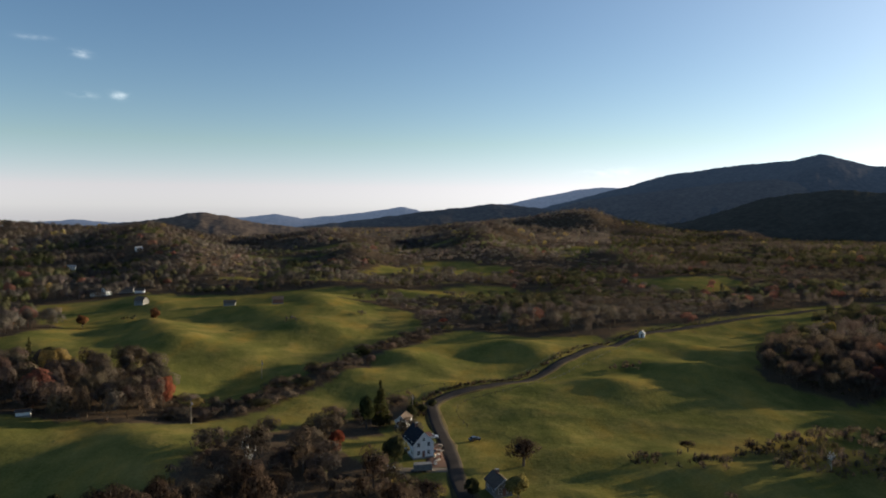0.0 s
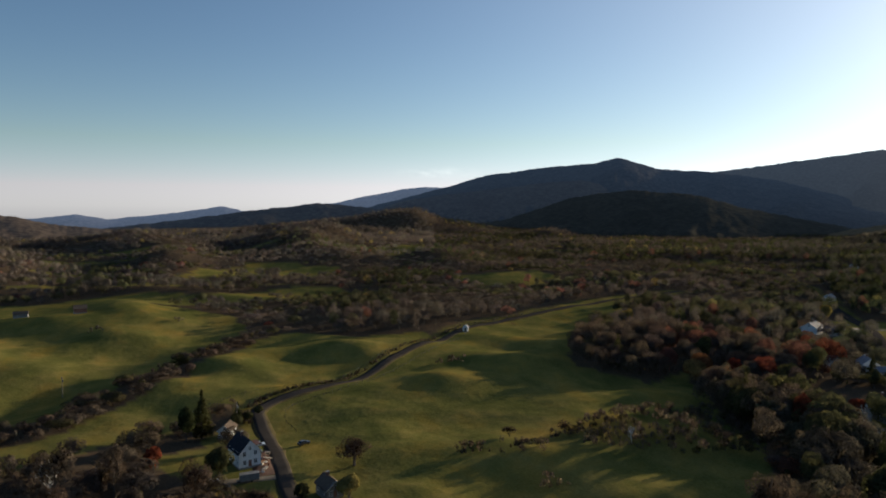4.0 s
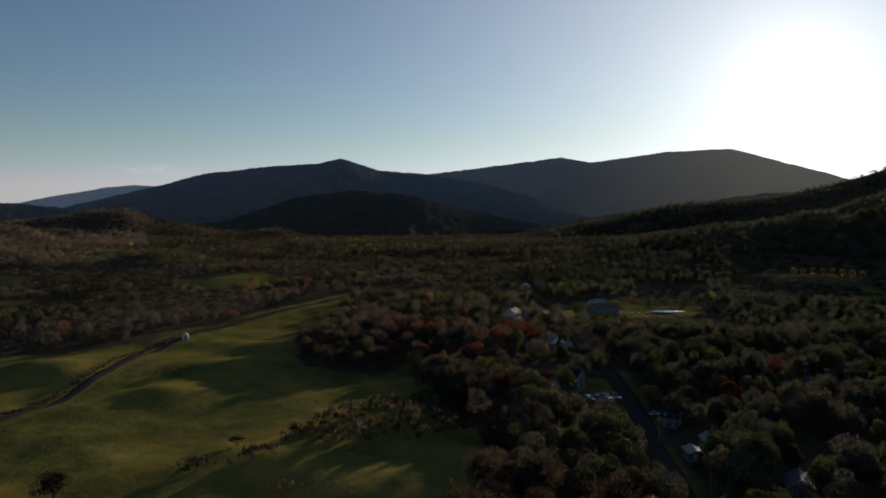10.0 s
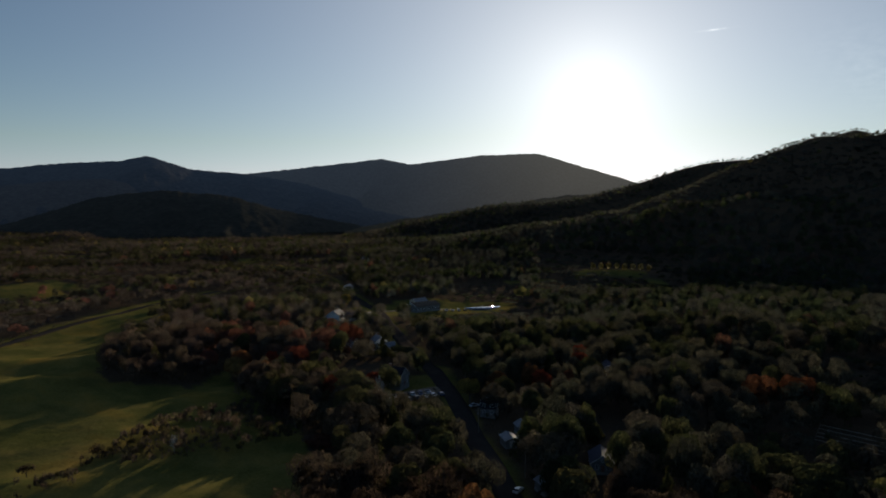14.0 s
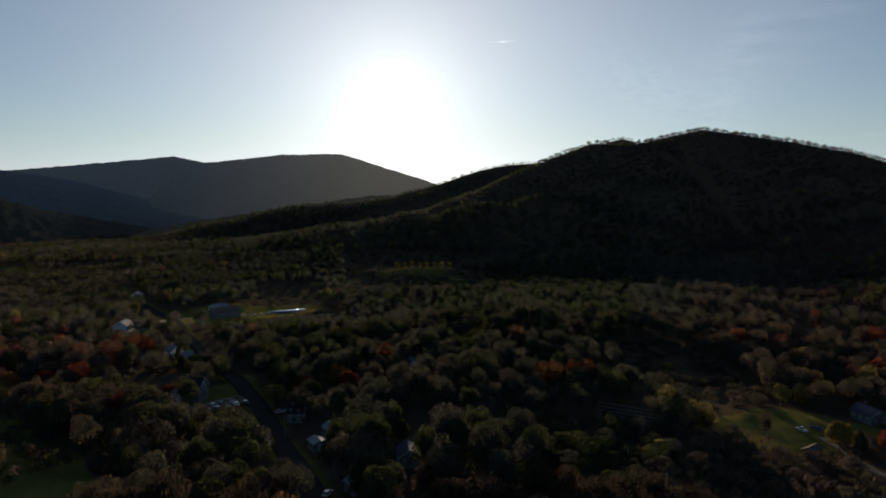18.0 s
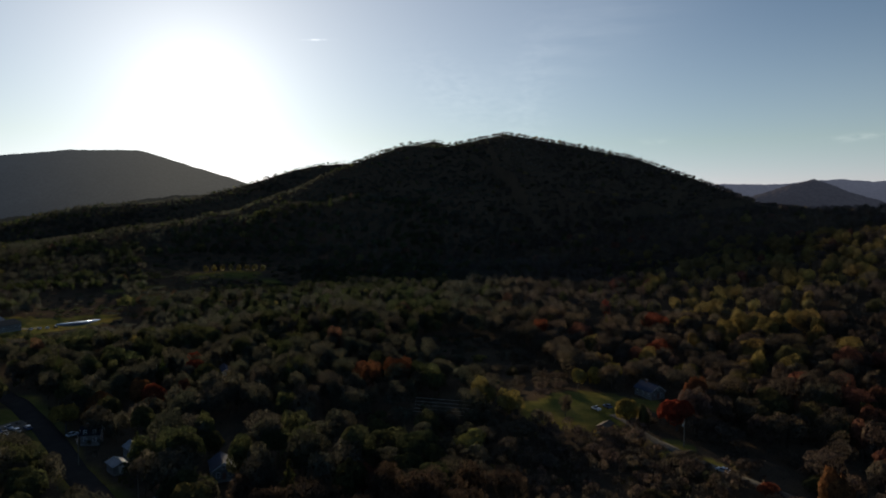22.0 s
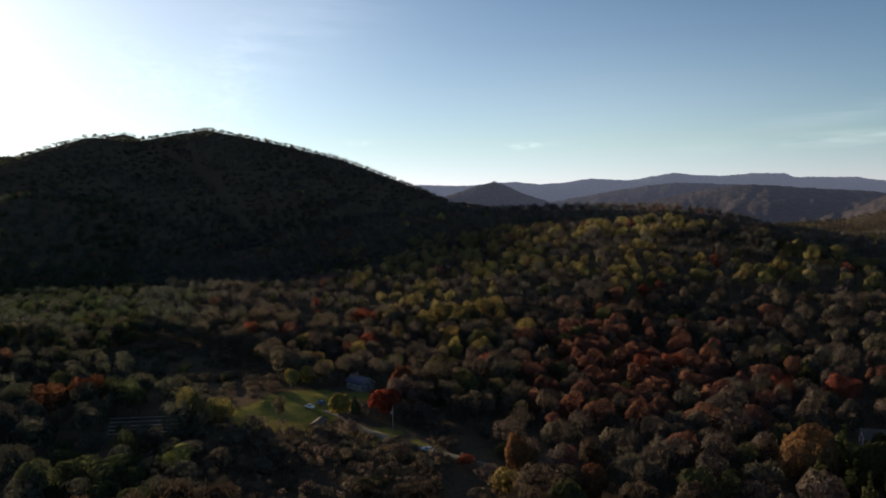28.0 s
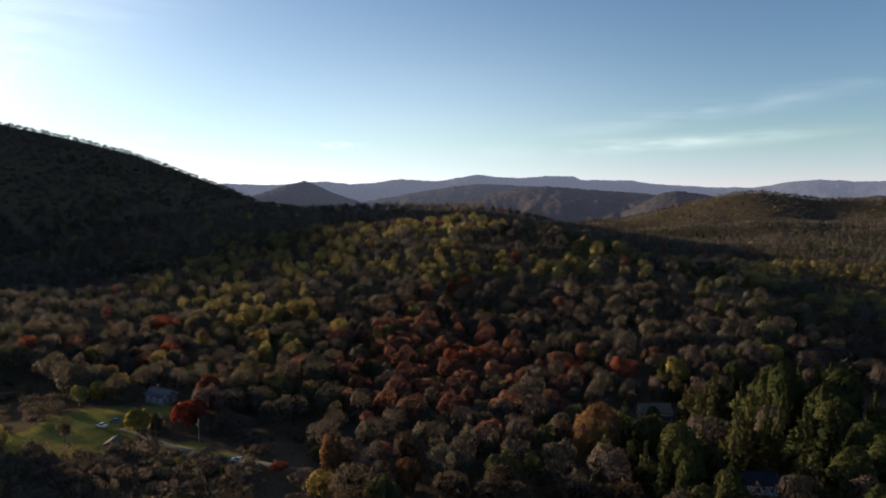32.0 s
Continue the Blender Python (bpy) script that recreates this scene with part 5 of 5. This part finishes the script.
def shapes(n, size, count, seed, stems=True, lobes=(5, 7), form=BOUGH, spread=1.0, core=1.0):
    """A few crowns of each form for joined woodland: leafy, pine and bare."""
    rnd = np.random.default_rng(seed)
    leafy, pines, bare = [], [], []
    for i in range(count):
        w = rnd.uniform(4.5, 5.9) * spread
        trunk = [triangles(stem((0, 0, -0.5), (0.1, 0.1, 8), 0.3, 0.12, 3))] if stems else []
        k = int(rnd.integers(lobes[0], lobes[1] + 1))
        leafy.append(np.concatenate([crown(n, size, w, 1.0, 13, rnd, lobes=k, core=core, form=form)] + trunk))
        bare.append(np.concatenate([crown(n, size * 0.85, w, 1.0, 12.8, rnd, lobes=k, core=core, form=form), crown(int(n * 0.3), size * 1.3, w, 1.0, 13.6, rnd, lobes=k, twigs=True)] + trunk))
    for i in range(max(2, count // 2)):
        w = rnd.uniform(3.4, 4.2) * spread
        pines.append(crown(n, size, w, 1.5, 15, rnd, cone=True) if lobes[0] > 3 else crown(n, size, w, 1.5, 15, rnd, lobes=lobes[0], form=form))
    return leafy, pines, bare


# single trees: a tapered trunk with limbs, and a crown of its own
CROWN_COLOURS = {
    BARE: ("bare_twigs", [(0.0, (0.076, 0.054, 0.042)), (0.5, (0.094, 0.068, 0.052)), (1.0, (0.111, 0.088, 0.069))]),
    RUST: ("rust_leaves", [(0.0, (0.154, 0.065, 0.036)), (0.5, (0.195, 0.092, 0.043)), (1.0, (0.185, 0.108, 0.054))]),
    OCHRE: ("ochre_leaves", [(0.0, (0.215, 0.166, 0.050)), (0.5, (0.276, 0.215, 0.062)), (1.0, (0.236, 0.204, 0.073))]),
    OLIVE: ("olive_leaves", [(0.0, (0.056, 0.060, 0.029)), (0.5, (0.074, 0.076, 0.036)), (1.0, (0.094, 0.091, 0.043))]),
    PINE: ("pine_needles", [(0.0, (0.054, 0.062, 0.026)), (0.5, (0.069, 0.072, 0.029)), (1.0, (0.090, 0.086, 0.034))]),
    RED: ("red_leaves", [(0.0, (0.195, 0.039, 0.027)), (0.5, (0.225, 0.054, 0.032)), (1.0, (0.205, 0.076, 0.039))]),
}
TREE_LABELS = {
    BARE: ("bare grey-brown deciduous tree with fine twigs", "deciduous_tree"), RUST: ("broad tree with rust-orange autumn leaves", "deciduous_tree"),
    OCHRE: ("rounded tree with ochre-yellow autumn leaves", "deciduous_tree"), OLIVE: ("leafy tree with dull olive-green leaves", "deciduous_tree"),
    PINE: ("tall dark green pine with layered boughs", "pine_tree"), RED: ("tree with deep red autumn leaves", "deciduous_tree")}
TREES = {}
for kind, (mat_name, stops) in CROWN_COLOURS.items():
    mat = foliage(mat_name, stops, gaps=0.55 if kind == BARE else 0.475)
    for i in range(3):
        rnd = np.random.default_rng(100 + kind * 10 + i)
        wide = rnd.uniform(4.0, 5.0) if kind != PINE else rnd.uniform(3.0, 3.7)
        if kind == BARE:
            q = np.concatenate([crown(500, 0.3, wide, 2.6 if i < 2 else 0.8, 12.8, rnd, lobes=int(rnd.integers(8, 12)), core=0.95, form=NEAR_BOUGH), crown(700, 0.7, wide, 2.2 if i < 2 else 0.6, 13.0, rnd, lobes=10, twigs=True)])
        elif kind == PINE:
            q = crown(640, 0.5, wide, 2.0, 16, rnd, cone=True) if i == 0 else crown(900, 0.45, wide * 1.15, 2.0, 16, rnd, lobes=16, core=0.95, form=ROUND_BOUGH)
        else:
            q = crown(900, 0.4, wide, 1.8, 13, rnd, lobes=int(rnd.integers(9, 14)), core=1.0, form=NEAR_BOUGH)
        sk = skeleton_of(15 if kind == PINE else 12.4, wide, rnd, 9 if kind == PINE else 8, kind == PINE)
        sk, q = sk.reshape(-1, 6), q.reshape(-1, 6)
        TREES[kind, i] = (mesh_from("trunk", sk[:, :3], np.arange(len(sk)).reshape(-1, 4), TWIGS),
                          mesh_from("crown", q[:, :3], np.arange(len(q)).reshape(-1, 3), mat, [("bough", "FLOAT_VECTOR", q[:, 3:])]))


def tree(x, y, kind, tall, shape=0, wide=1.0, label=""):
    """One tree of its own, tall metres high, standing on the land at x, y."""
    text, name = TREE_LABELS[kind]
    root = tagged(new(name), label or text, "tree", group="trees of the valley")
    trunk, leaves = TREES[kind, shape % 3]
    part("trunk", trunk, root)
    part("crown", leaves, root)
    s = tall / (16 if kind == PINE else 13)
    root.matrix_basis = Matrix.LocRotScale((x, y, float(height(x, y))), Euler((0, 0, (x * 1.7 + y * 2.3) % 6.28)), (s * wide, s * wide, s))
    return root


SINGLE_TREES = [  # x, y, kind, height, width
    (-24, 262, PINE, 17, 1.1), (-29, 258, PINE, 13, 1.0), (-12, 268, OLIVE, 7, 1.2), (-20, 196, BARE, 15, 0.9), (-15, 217, OLIVE, 10, 1.25), (27, 220, BARE, 9.5, 2.3), (22, 191, OCHRE, 7, 1.5), (-8, 276, OLIVE, 4, 1.5), (-4, 282, OLIVE, 4, 1.6), (-12, 280, PINE, 6, 1.3), (9, 193, OLIVE, 6, 1.2),
    (-35, 224, RED, 9, 1.0), (-43, 207, BARE, 15, 0.9), (-57, 203, BARE, 16, 0.9), (-108, 186, OLIVE, 9, 1.1), (-97, 184, OCHRE, 9, 1.0), (-252, 473, RUST, 9, 1.4), (-208, 490, RUST, 10, 1.2), (-164, 357, BARE, 9, 1.5),
]
SINGLE_TREES += [  # round the clearing
    (186, -84, RUST, 15, 0.95), (178, -104, BARE, 16, 0.95), (152, -160, RUST, 19, 1.2), (160, -152, BARE, 15, 0.9), (259, -60, RED, 12, 1.8), (278, -72, RUST, 15, 1.0), (261, -42, OCHRE, 10.5, 1.25),
    (254, -47, OLIVE, 11, 0.6), (264, -19, BARE, 11, 0.8), (313, -36, OCHRE, 10, 1.2), (318, -44, OCHRE, 12, 1.1), (308, -28, OCHRE, 9, 1.2), (328, -56, OLIVE, 12, 1.0),
]
SINGLE_TREES += [  # the pines by the last houses
    (138, -246, PINE, 27, 1.23), (130, -252, PINE, 25, 1.30), (146, -250, PINE, 23, 1.23), (120, -240, PINE, 24, 1.37), (132, -236, PINE, 19, 1.30), (112, -232, PINE, 22, 1.43), (125, -262, PINE, 26, 1.30),
    (103, -208, PINE, 22, 1.49), (96, -216, PINE, 20, 1.56), (88, -212, PINE, 21, 1.43), (108, -220, PINE, 19, 1.43), (92, -200, PINE, 17, 1.56), (140, -172, PINE, 18, 1.49), (132, -178, PINE, 17, 1.56),
    (127, -168, PINE, 19, 1.49), (120, -164, PINE, 16, 1.56), (136, -160, PINE, 15, 1.56), (168, -208, PINE, 9, 1.3), (163, -200, OLIVE, 8, 1.2), (190, -250, OCHRE, 15, 1.0), (170, -262, OLIVE, 17, 0.9), (176, -300, OCHRE, 15, 1.1), (184, -306, OLIVE, 14, 1.0),
]
SINGLE_TREES += [  # the village
    (265, 150, RED, 12, 1.3), (272, 160, RUST, 13, 1.2), (256, 168, RUST, 11, 1.4), (291, 139, OLIVE, 14, 1.4), (302, 150, RED, 13, 1.3), (316, 158, RED, 13, 1.2), (300, 96, OCHRE, 12, 0.9), (238, 170, OCHRE, 12, 1.2), (246, 158, OLIVE, 13, 1.2),
    (213, 100, OLIVE, 10, 1.0), (388, 402, OCHRE, 14, 0.8), (340, 380, OLIVE, 9, 1.2), (326, 352, RED, 10, 1.7), (312, 300, OLIVE, 10, 0.9), (288, 268, PINE, 11, 1.3), (270, 250, OLIVE, 9, 1.0), (226, 216, RED, 10, 1.3),
    (205, 290, RUST, 14, 1.3), (198, 262, RUST, 13, 1.2), (218, 280, RED, 13, 1.1), (105, 226, BARE, 5, 1.8), (84, 228, BARE, 4, 2.0), (228, 318, OLIVE, 14, 1.2), (240, 420, OCHRE, 13, 1.1),
]
for n, (x, y, kind, tall, wide) in enumerate(SINGLE_TREES):
    tree(x, y, kind, tall, n, wide)
    CLEAR.append((x, y, 5.0 * wide))
q = crown(420, 0.5, 4.4, 1.4, 13, np.random.default_rng(9), lobes=9, core=0.6).reshape(-1, 6)
# the very pale leaf colour stands in for sun shining through the crown
BACKLIT_CROWN = mesh_from("crown", q[:, :3], np.arange(len(q)).reshape(-1, 3), foliage("backlit_pale_leaves", [(0.0, (0.50, 0.46, 0.30)), (1.0, (0.58, 0.53, 0.36))], 0.6), [("bough", "FLOAT_VECTOR", q[:, 3:])])
for n in range(8):              # a row of small trees along the bank of the hillside lawn, painted pale as if backlit
    px, py = 756 + 4.1 * n, 359 - 8.3 * n
    pale = tree(px, py, OCHRE, 10, n, 0.9, "small tree in a planted row on a lawn, backlight painted as pale leaves")
    CLEAR += [(px + 22, py + 10, 22), (px + 52, py + 24, 20)]
    pale.children[1].data = BACKLIT_CROWN

PALE_BARK = surface("pale_sycamore_bark", (0.42, 0.40, 0.36), (0.62, 0.60, 0.55), 0.8, 0.8)


def sycamore(x, y, tall, seed):
    """A bare tree with a white trunk and many limbs."""
    rnd = np.random.default_rng(seed)
    root = tagged(new("sycamore_tree"), "bare white-barked sycamore at the edge of the wood", "tree")
    sk = skeleton_of(12.5, 3.6, rnd, 16).reshape(-1, 6)
    part("trunk", mesh_from("trunk", sk[:, :3], np.arange(len(sk)).reshape(-1, 4), PALE_BARK), root)
    q = crown(160, 0.7, 3.4, 4, 13, rnd, twigs=True).reshape(-1, 6)
    part("twigs", mesh_from("twigs", q[:, :3], np.arange(len(q)).reshape(-1, 3), PALE_BARK), root)
    sz = tall / 13
    root.matrix_basis = Matrix.LocRotScale((x, y, float(height(x, y))), Euler((0, 0, seed)), (sz, sz, sz))
    CLEAR.append((x, y, 6))


sycamore(121, 207, 6.5, 3)
sycamore(219, 206, 11, 4)
sycamore(215, 209, 9, 5)
sycamore(-59, 206, 12, 6)

x, y = scatter(10.8, 125, 440)
keep = wooded(x, y)
x, y = x[keep], y[keep]
r, az = np.hypot(x, y), np.degrees(np.arctan2(x, y))
close = np.argsort(r + 1000 * (np.abs(az - 62) > 104))[:250]
kinds = species(x, y)
tall = rng.uniform(12, 18, x.shape) * (0.8 + 0.4 * (vnoise(x / 25, y / 25, 91) + 0.5))
for n in close:
    tree(float(x[n]), float(y[n]), int(kinds[n]), float(tall[n] * stature(x[n], y[n])), int(n), float((1.05 + 0.3 * ((n * 7) % 10) / 10) / stature(x[n], y[n]) ** 0.5))
rest = np.ones(len(x), bool)
rest[close] = False
woods("woodland", x[rest], y[rest], shapes(110, 0.5, 9, 11, lobes=(5, 7), spread=1.12, form=ROUND_BOUGH), "bare brown and rust autumn woodland on the valley floor", (13, 17))


x, y = scatter(6.6, 200, 340)
k = (x > 180) & (x < 208) & (y > 178) & (y < 262) & (off_line(x, y, VILLAGE_ROAD) > 12)
woods("woodland", x[k], y[k], shapes(150, 0.6, 5, 17, lobes=(4, 6)), "tall dense edge of the village woods beside the pasture", (14, 19))


def plant(name, spacing, r0, r1, n, size, count, seed, label, stems=True, tall=(13, 17), lobes=(2, 3), form=BOUGH, spread=1.0, core=1.0):
    x, y = scatter(spacing, r0, r1)
    k = wooded(x, y)
    return woods(name, x[k], y[k], shapes(n, size, count, seed, stems, lobes, form, spread, core), label, tall)


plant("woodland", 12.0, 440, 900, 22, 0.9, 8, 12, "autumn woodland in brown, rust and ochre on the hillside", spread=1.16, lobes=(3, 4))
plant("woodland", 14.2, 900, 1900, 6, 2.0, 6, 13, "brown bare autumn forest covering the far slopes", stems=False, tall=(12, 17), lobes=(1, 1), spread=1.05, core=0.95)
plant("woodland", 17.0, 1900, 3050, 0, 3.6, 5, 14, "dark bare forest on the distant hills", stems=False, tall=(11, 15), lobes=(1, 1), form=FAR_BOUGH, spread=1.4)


def brush(name, x, y, tall, label, n=26, size=0.45, seed=77):
    """Low bushes and weeds joined along banks and ditches."""
    return woods(name, x, y, shapes(n, size * 13 / max(tall), 5, seed, False, (2, 2)), label, tall)


x, y = scatter(4.2, 270, 560)
k = (open_land(x, y) < 0.5) & (x > -130) & (x < 60) & (y > 262) & (y < 500) & (off_line(x, y, [(-92, 272), (-60, 330), (-36, 391), (-8, 452)]) < 7) & (vnoise(x / 12, y / 12, 95) > -0.2)
brush("hedgerow", x[k], y[k], (2.4, 5.2), "tangled brown hedgerow of bushes and saplings between pastures", 26, 0.45, 79)

x, y = scatter(8.2, 150, 440)
k = wooded(x, y)
brush("undergrowth", x[k], y[k], (2.0, 5.0), "brown leafless undergrowth beneath the valley woods", 8, 0.5, 81)
x, y = scatter(4.0, 170, 275)
a = np.degrees(np.arctan2(x, y))
k = (open_land(x, y) < 0.5) & wooded(x, y) & (((a > 82) & (a < 108)) | ((x > -110) & (x < 0) & (y > 180)) | (np.hypot((x - 160) / 1.3, y + 192) < 20))
brush("thicket", x[k], y[k], (3.0, 7.5), "dense dark thicket of leafless shrubs below the woods", 26, 0.42, 80)

line = np.array(ROAD, float)
t = rng.uniform(0, 1, 760)
seg = rng.integers(5, len(line) - 3, 760)
p = line[seg] + (line[seg + 1] - line[seg]) * t[:, None]
d = (line[seg + 1] - line[seg]) / np.linalg.norm(line[seg + 1] - line[seg], axis=1)[:, None]
off = rng.uniform(3.9, 7.2, 760)
brush("roadside_brush", p[:, 0] - d[:, 1] * off, p[:, 1] + d[:, 0] * off, (1.0, 2.5), "dry brown weeds and brush along the road bank", 14)
clump = np.array([(94, 351, 3), (98, 352, 2), (65, 217, 4), (70, 218, 3), (84, 211, 4), (90, 212, 3.5), (80, 214, 3), (83, 187, 1.5), (-232, 500, 3), (100, 222, 4), (106, 224, 4), (113, 227, 5), (121, 229, 4), (130, 233, 5), (141, 236, 5), (150, 232, 5), (126, 208, 4), (139, 202, 5), (150, 196, 5), (117, 214, 3), (156, 210, 5), (-104, 470, 3), (-60, 500, 2)])
reps = np.repeat(clump, 10, axis=0)
reps[:, :2] += rng.normal(0, 2.4, (len(reps), 2))
brush("field_bushes", reps[:, 0], reps[:, 1], (2.0, 4.5), "dark scrubby bushes standing in the pasture", 40, 0.4, 78)

x, y = scatter(3.7, 180, 310)
k = inside(x, y, [(103, 206), (110, 233), (136, 236), (178, 242), (182, 205), (162, 184), (140, 190), (118, 200)]) & (vnoise(x / 9, y / 9, 77) > -0.28)
brush("scrub_thicket", x[k], y[k], (3.0, 6.8), "dense dark brown scrub spreading into the pasture", 34, 0.42, 83)
